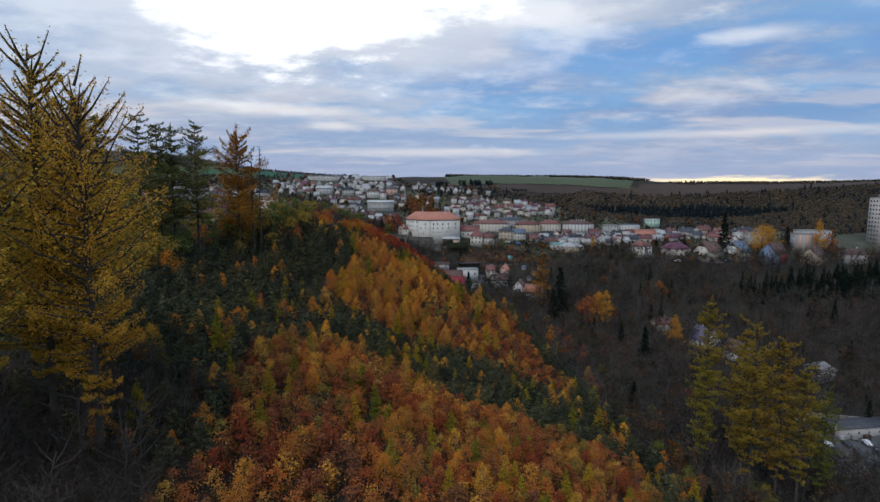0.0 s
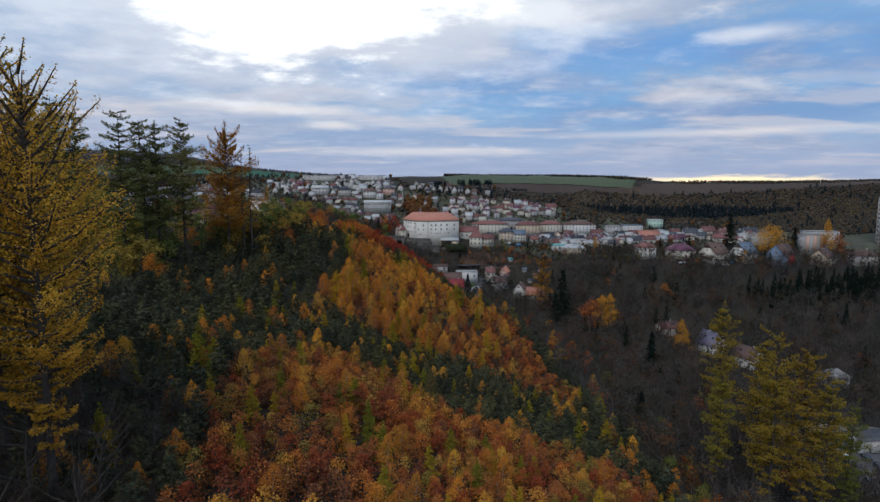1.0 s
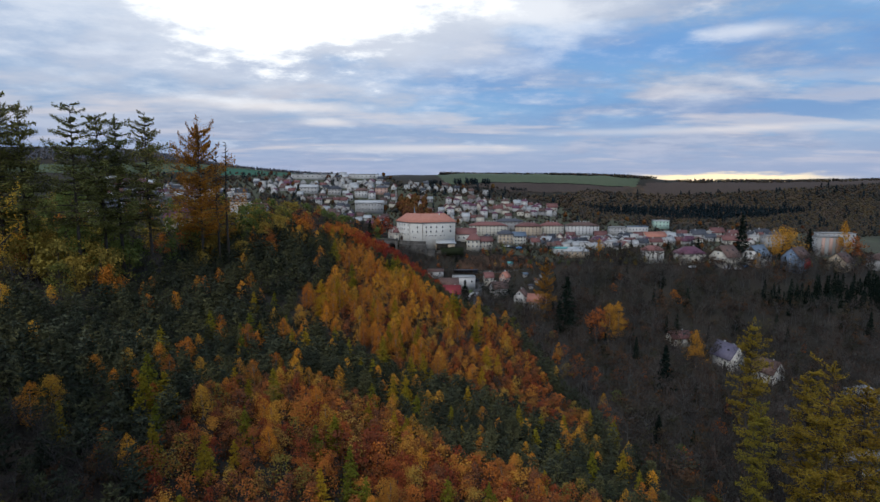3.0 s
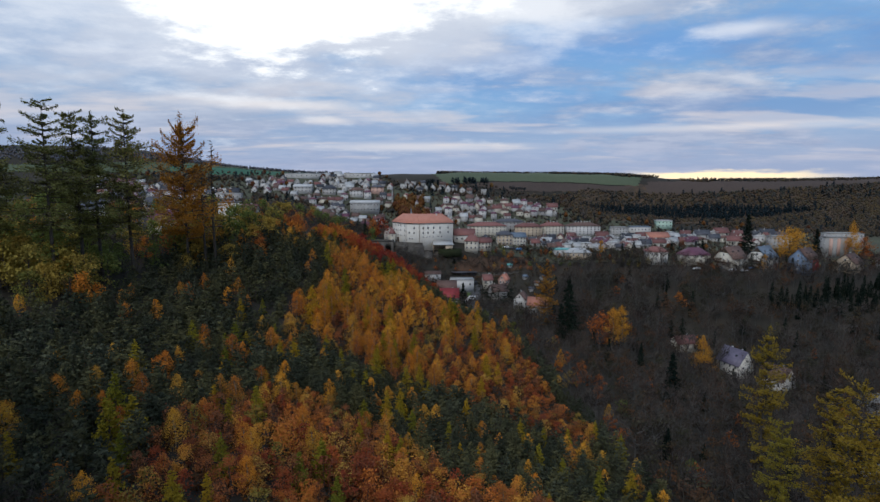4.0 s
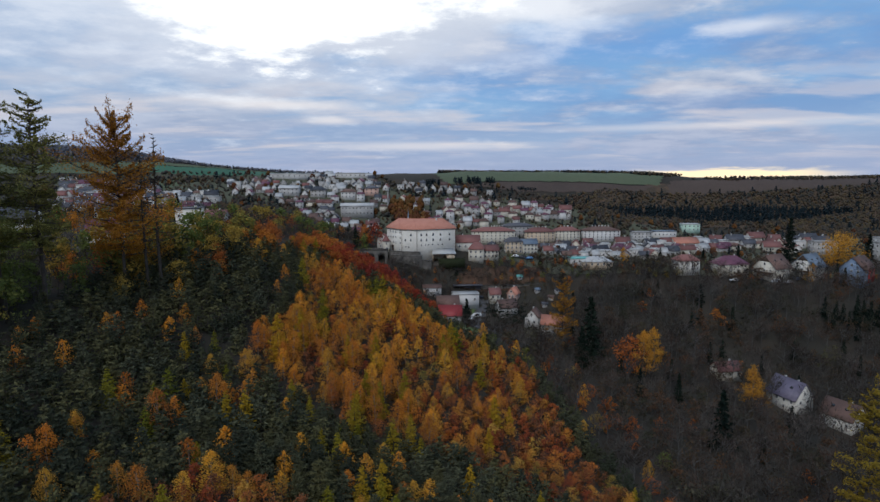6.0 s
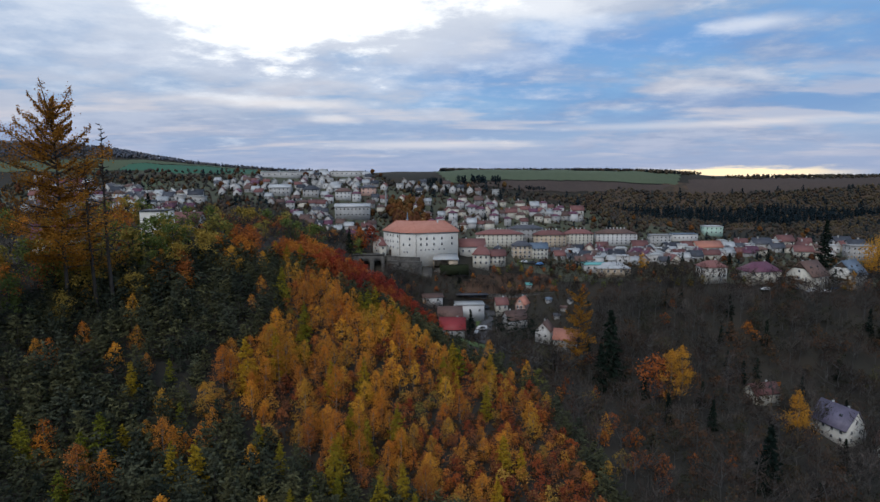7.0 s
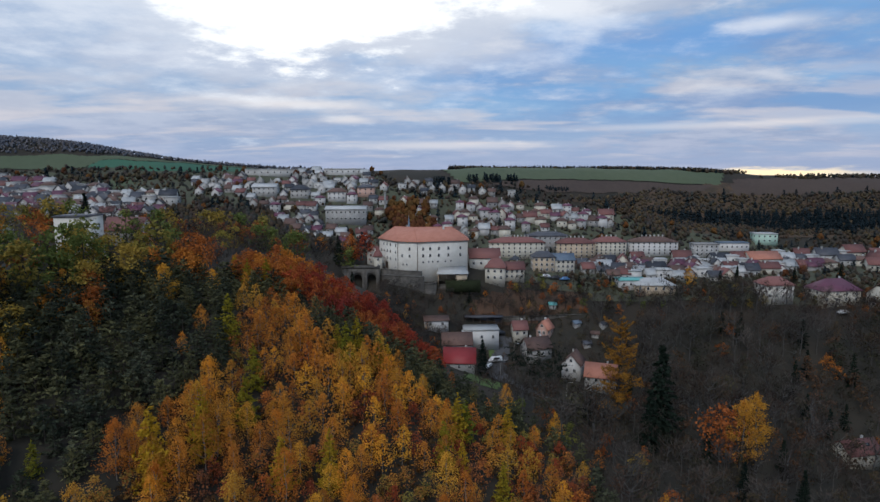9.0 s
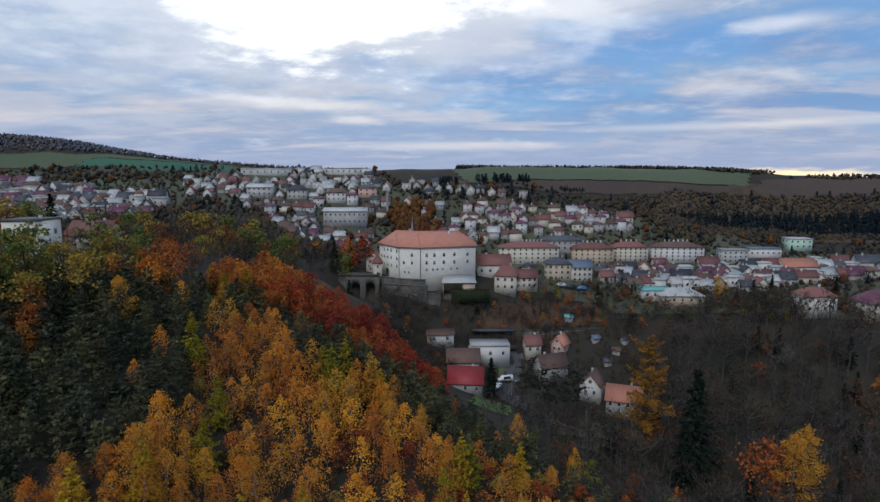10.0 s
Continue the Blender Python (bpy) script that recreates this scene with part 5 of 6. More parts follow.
PINE = Kind("young_pine", "dark blue-green young pine in a dense stand", BARK, PINE_NEEDLE, variants(8, 70, whorled, h=8.0, w=5.4, base=0.03, rows=13, per=7, leaves=40, size=0.19, droop=-0.50, power=0.66, aspect=2.6, twig=False, ragged=0.25, spread=1.8))
SPRUCE = Kind("spruce", "tall dark spruce with drooping boughs", BARK, SPRUCE_NEEDLE, variants(4, 90, whorled, h=20.0, w=8.0, base=0.05, rows=26, per=8, leaves=14, size=0.6, droop=0.45, twig=False))
LARCH = Kind("larch", "tall larch with amber needles on long bare-ended boughs", BARK, LARCH_NEEDLE, variants(3, 110, whorled, h=50.0, w=29.0, base=0.20, rows=26, per=6, leaves=460, size=0.215, droop=0.20, power=0.66, aspect=1.5, upturn=0.34, bare_top=0.85, ragged=0.26, hang=0.12, jitter=0.7, rise=1.0, bough=2.0, spread=1.7, low=0.16, belly=0.46, sparse=0.14))
OLIVE = Kind("olive_larch", "tall thin-crowned larch, olive green, with bare lower trunk", BARK, OLIVE_NEEDLE, variants(5, 130, whorled, h=50.0, w=13.0, base=0.30, rows=30, per=5, leaves=180, size=0.33, droop=0.22, power=0.42, aspect=1.4, upturn=0.08, ragged=0.5, sparse=0.20, bare_top=0.4, jitter=1.0, rise=0.5, bough=1.7, spread=2.4))
POPLAR = Kind("yellow_larch", "tall larch fading from green to yellow in the valley", BARK, POPLAR_LEAF, variants(4, 150, whorled, h=45.0, w=11.0, base=0.28, rows=30, per=6, leaves=110, size=0.33, droop=0.10, power=0.36, aspect=1.3, upturn=0.10, ragged=0.40, sparse=0.26, jitter=1.2, rise=0.5, bough=1.6, spread=2.2, low=0.55, belly=0.5, bare_top=0.1))
RED = Kind("red_maple", "round-crowned tree in deep red autumn leaf", BARK, RED_LEAF, variants(4, 170, leafy, h=9.0, w=6.4, base=0.10, clumps=22, leaves=640, size=0.46, shell=0.4, drop=0.4))
BROWN = Kind("withered_tree", "tree with withered brown leaves in the bare wood", BARK, BROWN_LEAF, variants(6, 195, leafy, h=10.0, w=8.0, base=0.15, clumps=16, leaves=190, size=0.66, limbs=5))
RUST = Kind("rust_tree", "broad tree in rust-orange leaf", BARK, RUST_LEAF, variants(4, 190, leafy, h=11.0, w=8.5, base=0.12, clumps=30, leaves=900, size=0.52))
GREEN = Kind("green_tree", "broad tree still in olive-green leaf", BARK, GREEN_LEAF, variants(4, 210, leafy, h=12.0, w=9.5, base=0.12, clumps=34, leaves=1000, size=0.56))
RUST_MASS = Kind("rust_tree", "rust tree", BARK, RUST_LEAF, variants(5, 192, leafy, h=11.0, w=8.5, base=0.12, clumps=22, leaves=420, size=0.74))
GREEN_MASS = Kind("green_tree", "olive-green tree", BARK, GREEN_LEAF, variants(5, 212, leafy, h=12.0, w=9.5, base=0.12, clumps=26, leaves=520, size=0.76))
GOLD = Kind("golden_birch", "tall birch in bright gold leaf", PALE_BARK, GOLD_LEAF, variants(3, 230, leafy, h=15.0, w=6.6, base=0.12, clumps=30, leaves=3200, size=0.26, top=0.9, gap=0.5, shell=0.22, drop=0.30, stem_width=0.012, point=0.72))
BARE = Kind("bare_tree", "leafless grey-brown tree on the valley side", BARK, TWIG, variants(6, 250, leafless, h=13.0, w=8.0, limbs=14, twigs=560, twig=0.065))
BARE_MASS = Kind("bare_tree", "leafless tree", GREY_BARK, TWIG, variants(8, 255, leafless, h=13.0, w=9.0, limbs=8, twigs=190, twig=0.16))
SPRUCE_MASS = Kind("spruce", "dark spruce", BARK, SPRUCE_NEEDLE, variants(4, 95, whorled, h=20.0, w=8.0, base=0.05, rows=17, per=6, leaves=5, size=1.1, droop=0.45, twig=False))
PINE_MASS = Kind("young_pine", "dark young pine", BARK, PINE_NEEDLE, variants(8, 75, whorled, h=8.0, w=5.4, base=0.03, rows=9, per=6, leaves=9, size=0.42, droop=-0.50, power=0.66, aspect=2.1, twig=False, ragged=0.25, spread=1.8))
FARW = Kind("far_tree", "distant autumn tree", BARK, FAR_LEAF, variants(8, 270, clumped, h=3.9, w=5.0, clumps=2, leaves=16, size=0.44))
# Blue-grey of the distance haze is painted into these tree tints.
HAZED_HILL_LEAF = foliage("hazed_hill_woods", ((0.150, 0.158, 0.185), (0.180, 0.180, 0.200), (0.135, 0.146, 0.175), (0.195, 0.176, 0.170)), 0.2, 0.3)
HILLW = Kind("hill_tree", "far hill tree, blue-grey haze painted into its colour", BARK, HAZED_HILL_LEAF, variants(6, 280, clumped, h=4.0, w=4.8, clumps=2, leaves=14, size=0.44))
FARC = Kind("far_conifer", "distant dark conifer", BARK, HAZED_CONIFER, variants(4, 290, whorled, h=6.4, w=4.6, base=0.03, rows=7, per=5, leaves=2, size=1.1, droop=0.4, twig=False))

# ---- the woods ----
KNOLL = [(-43, 60), (-41, 102), (-49, 130), (-50, 160), (-42, 188), (-23, 190), (-12, 185), (11, 170), (38, 174), (50, 173), (55, 150), (54, 125), (51, 60)]
STAND = [(-48, 300), (-41, 314), (-27, 302), (-11, 305), (4, 292), (21, 299), (36, 300), (41, 274), (46, 248), (56, 225), (52, 217), (37, 222), (23, 228), (0, 231), (-25, 233), (-51, 240), (-50, 253), (-46, 265), (-40, 276)]
REDS = [(-60, 330), (-51, 355), (-34, 346), (-15, 348), (2, 334), (6, 324), (-9, 324), (-22, 319), (-37, 321), (-54, 319)]
SLOPE = [(-98, 70), (-98, 100), (-150, 120), (-170, 190), (-98, 190), (-98, 270), (-70, 300), (-56, 320), (-37, 321), (-22, 319), (-9, 324), (6, 324), (22, 312), (40, 300), (50, 262), (60, 228), (66, 190), (66, 70)]
CREST = [(-190, 200), (-98, 190), (-96, 262), (-70, 296), (-58, 318), (-60, 335), (-52, 356), (-40, 380), (-32, 410), (-90, 410), (-130, 400), (-190, 360)]
VALLEY = [(66, 70), (66, 190), (60, 228), (50, 262), (40, 300), (22, 314), (8, 328), (40, 330), (62, 345), (66, 366), (60, 392), (130, 386), (200, 382), (330, 366), (330, 300), (290, 200), (240, 70)]

rng = np.random.default_rng(11)
knoll = spots(KNOLL, 3.9, rng)
pick = rng.random(len(knoll))
mid_knoll = lambda p: np.abs(p[:, 1] - 140)
plant(OAK, knoll[pick < 0.84], 70, 0.62, 1.2, "young oaks of the knoll", "oak_thicket", "thicket of young oaks in rust and orange leaf", 1, mid_knoll, OAK_MASS)
plant(BIRCH, knoll[(pick >= 0.84) & (pick < 0.92)], 40, 0.75, 1.05, "birches of the knoll", "birch_thicket", "young yellow birches among the oaks", 2, mid_knoll, BIRCH_MASS)
plant(CONE, knoll[pick >= 0.92], 35, 0.6, 0.9, "young larches", "young_larch_stand", "young larches turning yellow-green", 3, mid_knoll)

stand = spots(STAND, 4.0, rng)
pick = rng.random(len(stand)) + np.clip((stand[:, 0] + 4) / 75, -0.25, 0.42) + np.clip((255 - stand[:, 1]) / 140, -0.1, 0.2)
lime = rng.random(len(stand)) < 0.05
plant(BIRCH, stand[(pick < 0.52) & ~lime], 75, 0.6, 1.25, "birches of the spur", "birch_wood", "dense wood of young golden birches", 4, light=BIRCH_MASS)
plant(OAK, stand[(pick >= 0.52) & ~lime], 40, 0.65, 1.0, "oaks of the spur", "oak_wood", "young rust-coloured oaks among birches", 5, light=OAK_MASS)
plant(CONE, stand[lime], 20, 0.7, 1.1, "young larches", "larch_wood", "young larches among the birches", 6)

pines = spots(SLOPE, 3.8, rng)
pines = pines[~inside(KNOLL, pines[:, 0], pines[:, 1]) & ~inside(STAND, pines[:, 0], pines[:, 1])]
HOLLOW = [(-98, 60), (-43, 60), (-41, 104), (-50, 122), (-70, 124), (-98, 118)]
hollow = inside(HOLLOW, pines[:, 0], pines[:, 1])
dense = rng.random(len(pines)) < 0.5
hollow &= dense | (pines[:, 1] < 85)
plant(BARE, pines[hollow], 30, 0.55, 1.0, "bare trees under the larches", "bare_hollow", "leafless thicket under the larches", 22)
pines = pines[~hollow]
BROWN.mass("hollow_brush", "withered brush under the larches", open_ground(spots(HOLLOW, 4.6, rng)), rng, 0.3, 0.65)
pick = rng.random(len(pines))
pick = np.where((pines[:, 1] > 250) | (pines[:, 0] < -70), pick * 0.86, pick)
plant(PINE, pines[pick < 0.80], 80, 0.65, 1.25, "pines of the slope", "pine_wood", "dense wood of dark young pines", 7, lambda p: np.abs(p[:, 1] - 200) + np.abs(p[:, 0] + 10) * 0.5, light=PINE_MASS)
plant(BIRCH, pines[(pick >= 0.80) & (pick < 0.93)], 50, 0.45, 1.05, "birches among the pines", "birches_in_pines", "yellow birches among the pines", 8, light=BIRCH_MASS)
plant(CONE, pines[pick >= 0.93], 30, 0.45, 1.05, "young larches", "larches_in_pines", "young larches among the pines", 9)

reds = spots(REDS, 4.2, rng)
orange = reds[:, 0] + rng.normal(0, 5, len(reds)) < -38
plant(RUST, reds[orange], 12, 0.5, 0.85, "orange trees at the end of the red row", "orange_wood", "orange trees at the end of the red row", 39, light=RUST_MASS)
plant(RED, reds[~orange], 30, 0.7, 1.1, "red trees below the castle", "red_wood", "trees in deep red leaf", 10)
crest = spots(CREST, 6.0, rng)
crest = crest[~((crest[:, 0] < -100) & (crest[:, 1] > 275) & (rng.random(len(crest)) < 0.55))]
pick = rng.random(len(crest)) + np.clip((crest[:, 1] - 300) / 300, -0.3, 0.2)
plant(GREEN, crest[pick < 0.27], 28, 0.75, 1.3, "trees of the crest", "green_wood", "green trees on the crest", 13, light=GREEN_MASS)
plant(RUST, crest[(pick >= 0.27) & (pick < 0.40)], 25, 0.6, 1.0, "trees of the crest", "rust_wood", "rust trees on the crest", 12, light=RUST_MASS)
plant(BARE, crest[pick >= 0.40], 10, 0.6, 0.9, "trees of the crest", "bare_crest_wood", "bare trees on the crest", 14, light=BARE_MASS)

bare = spots(VALLEY, 5.2, rng)
bare = bare[~inside([(130, 178), (168, 178), (176, 212), (142, 216)], bare[:, 0], bare[:, 1])]
pick = rng.random(len(bare))
dark = inside([(180, 350), (215, 328), (270, 314), (330, 304), (330, 356), (262, 351), (190, 352)], bare[:, 0], bare[:, 1])
flank = (bare[:, 0] < np.interp(bare[:, 1], [70, 190, 228, 262, 300, 330], [66, 66, 60, 50, 40, 20]) + 26) & (bare[:, 1] < 320)
firs = (pick > 0.975) | (dark & (pick > 0.08)) | (inside([(112, 334), (200, 312), (330, 285), (330, 330), (200, 345), (115, 354)], bare[:, 0], bare[:, 1]) & (pick > 0.86))
leaf = np.where(flank, 0.70, 0.955)
wither = (pick < 0.30) & ~firs
plant(BROWN, bare[wither], 15, 0.55, 1.25, "withered trees of the valley", "withered_wood", "withered brown and olive trees in the bare wood", 29)
plant(BARE, bare[(pick < leaf) & ~firs & ~wither], 30, 0.62, 1.38, "bare trees of the valley", "bare_wood", "dense leafless wood on the valley side", 15, light=BARE_MASS)
late = (pick >= leaf) & ~firs
plant(GREEN, bare[late & (pick < 0.78)], 12, 0.35, 0.65, "green trees of the valley", "green_valley_wood", "olive trees on the spur's flank", 27, light=GREEN_MASS)
plant(BIRCH, bare[late & (pick >= 0.78) & (pick < 0.83)], 12, 0.6, 1.1, "birches of the valley", "birch_valley_wood", "yellow birches on the spur's flank", 28, light=BIRCH_MASS)
plant(RUST, bare[late & (pick >= 0.83)], 20, 0.35, 0.7, "rust trees of the valley", "rust_valley_wood", "rust trees in the bare wood", 16, light=RUST_MASS)
belt_firs = open_ground(spots([(178, 346), (205, 334), (238, 324), (262, 316), (330, 304), (330, 356), (262, 350), (190, 350)], 4.6, rng, 0.6))
SPRUCE_MASS.mass("spruce_belt", "dense dark spruce belt under the terrace", belt_firs, rng, 0.2, 0.46)
plant(SPRUCE, bare[firs], 25, 0.35, 0.62, "spruces of the valley", "spruce_wood", "dark spruces in the bare wood", 17, light=SPRUCE_MASS)

# undergrowth between the young trees
UNDER = Kind("bush", "low bush", BARK, UNDER_LEAF, variants(4, 330, leafy, h=3.2, w=3.2, base=0.05, clumps=8, leaves=55, size=0.55, limbs=0))
for k, area in enumerate((STAND, KNOLL)):
    UNDER.mass("undergrowth", "rust-brown undergrowth between the young trees", open_ground(spots(area, 3.6, rng)), rng, 0.6, 1.3)
# bare and rust bushes along the terrace edge and in the town
edge = spots([(60, 388), (130, 386), (230, 376), (330, 372), (330, 384), (230, 388), (190, 398), (130, 402), (70, 402), (20, 400), (20, 393)], 3.4, rng)
pick = rng.random(len(edge))
plant(BARE, edge[pick < 0.5], 10, 0.3, 0.6, "bushes of the terrace", "terrace_bushes", "bare bushes along the terrace edge", 23, light=BARE_MASS)
plant(RUST, edge[(pick >= 0.5) & (pick < 0.62)], 10, 0.25, 0.45, "bushes of the terrace", "terrace_rust_bushes", "rust bushes along the terrace edge", 24, light=RUST_MASS)
plant(GREEN, edge[(pick >= 0.62) & (pick < 0.8)], 10, 0.2, 0.4, "bushes of the terrace", "terrace_green_bushes", "green bushes along the terrace edge", 25, light=GREEN_MASS)
front = open_ground(spots([(60, 392), (130, 390), (205, 390), (205, 400), (130, 406), (60, 406)], 3.6, rng))
plant(BROWN, front, 12, 0.3, 0.62, "garden trees of the terrace", "terrace_trees", "withered garden trees before the terrace houses", 37)
street = spots([(34, 400), (60, 398), (120, 404), (190, 416), (180, 440), (90, 438), (40, 425)], 7.5, rng)
plant(BARE, street, 15, 0.3, 0.55, "bare street trees of the town", "street_trees", "bare street trees of the town", 26, light=BARE_MASS)

# bushes on the castle rock and in the gardens of the valley
ROCK = [(-22, 350), (4, 345), (12, 374), (60, 384), (62, 396), (20, 391), (2, 385), (-20, 384)]
rock = spots(ROCK, 2.3, rng)
pick = rng.random(len(rock))
plant(BARE, rock[pick < 0.55], 10, 0.3, 0.6, "bushes of the castle rock", "bare_bushes", "leafless bushes on the castle rock", 18, light=BARE_MASS)
plant(RUST, rock[(pick >= 0.55) & (pick < 0.62)], 10, 0.2, 0.38, "bushes of the castle rock", "rust_bushes", "rust bushes on the castle rock", 19, light=RUST_MASS)
plant(BROWN, rock[(pick >= 0.62) & (pick < 0.92)], 15, 0.22, 0.42, "bushes of the castle rock", "withered_bushes", "withered bushes on the castle rock", 20)
plant(BIRCH, rock[pick >= 0.97], 10, 0.3, 0.5, "bushes of the castle rock", "golden_bushes", "golden bushes on the castle rock", 38, light=BIRCH_MASS)
vale = spots([(4, 348), (40, 334), (62, 338), (68, 366), (64, 386), (30, 384), (8, 374)], 5.2, rng)
vale = vale[rng.random(len(vale)) < 0.8]
BROWN.mass("vale_shrubs", "withered shrubs between the valley gardens", open_ground(spots([(4, 348), (40, 334), (62, 338), (68, 366), (64, 386), (30, 384), (8, 374)], 4.2, rng), 0.6), rng, 0.2, 0.45)
plant(BARE, vale, 15, 0.35, 0.7, "garden trees of the valley", "valley_garden_trees", "bare garden trees in the valley", 21)

# ---- far woods and the trees of the town ----
FARWOOD = [(70, 486), (100, 492), (124, 500), (165, 499), (250, 503), (420, 509), (420, 420), (300, 432), (217, 470), (184, 470), (151, 470), (113, 470), (96, 482)]
far = spots(FARWOOD, 2.0, rng)
belt = inside([(115, 484), (228, 490), (300, 478), (217, 474), (144, 477)], far[:, 0], far[:, 1])
pick = rng.random(len(far))
con = (belt & (pick < 0.93)) | (pick < 0.05)
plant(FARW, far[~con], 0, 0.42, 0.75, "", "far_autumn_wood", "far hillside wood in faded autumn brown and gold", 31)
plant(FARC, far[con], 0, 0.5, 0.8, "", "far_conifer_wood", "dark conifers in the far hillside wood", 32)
RIM = ([(5, 520), (45, 524), (110, 527), (112, 533), (40, 532), (5, 527)], [(92, 524), (170, 517), (190, 522), (120, 532)], [(-430, 496), (-264, 499), (-215, 506), (-176, 513), (-120, 516), (-78, 518), (-76, 526), (-160, 530), (-430, 530)], [(190, 514), (420, 516), (420, 528), (250, 526)])
for k, area in enumerate(RIM):   # the western hill is wooded to its top
    p = spots(area, (1.7, 1.7, 2.5, 2.3)[k], rng)
    half = rng.random(len(p)) < (0.4, 0.4, 0.06, 0.2)[k]
    grow = (1.2, 1.2, 1.1, 1.1)[k]
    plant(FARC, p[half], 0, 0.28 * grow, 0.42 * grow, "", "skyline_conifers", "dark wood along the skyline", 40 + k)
    plant(HILLW if k == 2 else FARW, p[~half], 0, 0.42 * grow, 0.60 * grow, "", "skyline_wood", "wood on the western hill, blue-grey haze painted in" if k == 2 else "brown wood along the skyline", 50 + k)
HEDGES = ([(-230, 480), (-150, 492), (-140, 486), (-215, 468)], [(-140, 440), (-85, 452), (-80, 462), (-125, 462)], [(-85, 440), (-60, 452), (-80, 458), (-96, 450)], [(-32, 455), (-10, 474), (-6, 458), (-24, 446)], [(-30, 474), (8, 490), (40, 487), (55, 478), (-10, 474)],
          [(100, 452), (135, 462), (120, 470), (90, 466)], [(-120, 400), (-35, 404), (-30, 428), (-110, 430)])
for k, area in enumerate(HEDGES):
    p = spots(area, 4.2, rng)
    half = rng.random(len(p)) < 0.09
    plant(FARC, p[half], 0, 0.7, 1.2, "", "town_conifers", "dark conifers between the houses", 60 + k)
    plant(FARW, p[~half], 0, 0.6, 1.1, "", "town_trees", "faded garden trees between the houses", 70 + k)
TOWN = [(-260, 412), (-140, 402), (-34, 416), (24, 418), (60, 396), (130, 394), (230, 388), (330, 384), (330, 430), (220, 470), (100, 482), (60, 490), (24, 496), (-20, 488), (-45, 512), (-140, 502), (-260, 486)]
gardens = spots(TOWN, 3.2, rng)
gardens = open_ground(gardens[rng.random(len(gardens)) < 0.85], 0.0, 0.85)
pick = rng.random(len(gardens))
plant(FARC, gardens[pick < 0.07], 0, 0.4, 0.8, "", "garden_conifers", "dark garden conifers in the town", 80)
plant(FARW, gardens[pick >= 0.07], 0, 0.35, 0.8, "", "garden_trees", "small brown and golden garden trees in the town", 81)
GROVE = Kind("grove_tree", "rust tree behind the castle", BARK, GROVE_LEAF, variants(5, 275, clumped, h=6.5, w=5.6, clumps=7, leaves=110, size=0.42))
GROVE.mass("orange_grove", "rust and orange grove behind the castle", open_ground(spots([(-24, 446), (-6, 446), (2, 458), (-4, 470), (-20, 472), (-27, 460)], 3.4, rng)), rng, 0.7, 1.25)
GROVE.mass("orange_trees", "scattered orange garden trees in the town", open_ground(spots(TOWN, 17, rng)), rng, 0.4, 0.8)
crest_back = open_ground(spots([(-150, 425), (-100, 430), (-84, 436), (-62, 418), (-40, 408), (-40, 420), (-52, 428), (-70, 442), (-95, 452), (-150, 446)], 3.4, rng))
FARW.mass("ridge_wood", "faded brown wood behind the crest", crest_back, rng, 0.7, 1.2)
# dark copses on the far field
for k, (a, b, w) in enumerate(((19, 495, 3.0), (30, 496, 5.0), (42, 497, 3.2), (1, 491, 5.0), (67, 492, 7.0), (-10, 487, 4.0))):
    p = spots([(a - w, b - 0.9), (a + w, b - 0.9), (a + w, b + 1.2), (a - w, b + 1.2)], 1.3, rng)
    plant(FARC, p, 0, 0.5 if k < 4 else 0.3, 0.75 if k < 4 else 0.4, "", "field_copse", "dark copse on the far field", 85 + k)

# ---- single trees that stand out ----
for k, (x, y) in enumerate(((-47, 66), (-52, 74), (-46, 80), (-58, 66), (-55, 84), (-63, 78), (-49, 90), (-60, 92), (-68, 70), (-72, 80))):
    BARE.grow(x, y, 1.25 + 0.07 * (k % 5), 0.7 * k, k, label="tall leafless tree under the larches", group="tall bare trees under the larches")
for x, y, top, a, k in ((-63.8, 92, 101.5, 0.3, 0), (-53.7, 87, 96.5, 1.9, 1), (-62.5, 96, 92.5, 3.4, 2), (-71, 84, 98, 4.0, 2), (-64, 71, 95, 2.2, 3), (-76, 118, 97, 0.9, 0)):
    LARCH.reach(x, y, top, a, k, 52.5, group="tall larches of the western edge")
for x, y, top, a, k in ((-124, 200, 104.6, 0.3, 0), (-120.6, 206, 101.4, 1.3, 1), (-109.3, 212, 101.8, 2.9, 2), (-107.3, 222, 100.6, 4.0, 3), (-134, 214, 101, 3.1, 3), (-131, 192, 103, 5.0, 2)):
    OLIVE.reach(x, y, top, a, k, 49.5, group="thin larches of the western edge")
AMBER = Kind("amber_larch", "thin-crowned larch with orange-amber needles", BARK, AMBER_NEEDLE, variants(2, 131, whorled, h=50.0, w=20.0, base=0.26, rows=26, per=5, leaves=430, size=0.34, droop=0.16, power=0.42, aspect=1.4, upturn=0.14, ragged=0.5, sparse=0.14, bare_top=0.4, jitter=1.0, rise=0.8, bough=2.0, spread=2.2))
for x, y, top, a, k in ((-104.7, 228, 99.9, 1.0, 1), (-97.8, 234, 101.4, 2.0, 0)):
    OLIVE.reach(x, y, top, a, k, 49.5, group="thin larches of the western edge")
DEAD = Kind("dead_larch", "dead larch with bare thin boughs", BARK, AMBER_NEEDLE, variants(2, 140, whorled, h=50.0, w=8.0, base=0.35, rows=30, per=3, leaves=5, size=0.26, droop=0.15, power=0.5, aspect=1.5, ragged=0.5, sparse=0.15, jitter=1.0, rise=0.6, bough=2.0, spread=1.5))
for x, y, top, a, k in ((-81.0, 262, 94.5, 0.7, 0), (-83.6, 259, 90.0, 2.1, 1)):
    DEAD.reach(x, y, top, a, k, 50.0, group="thin larches of the western edge")
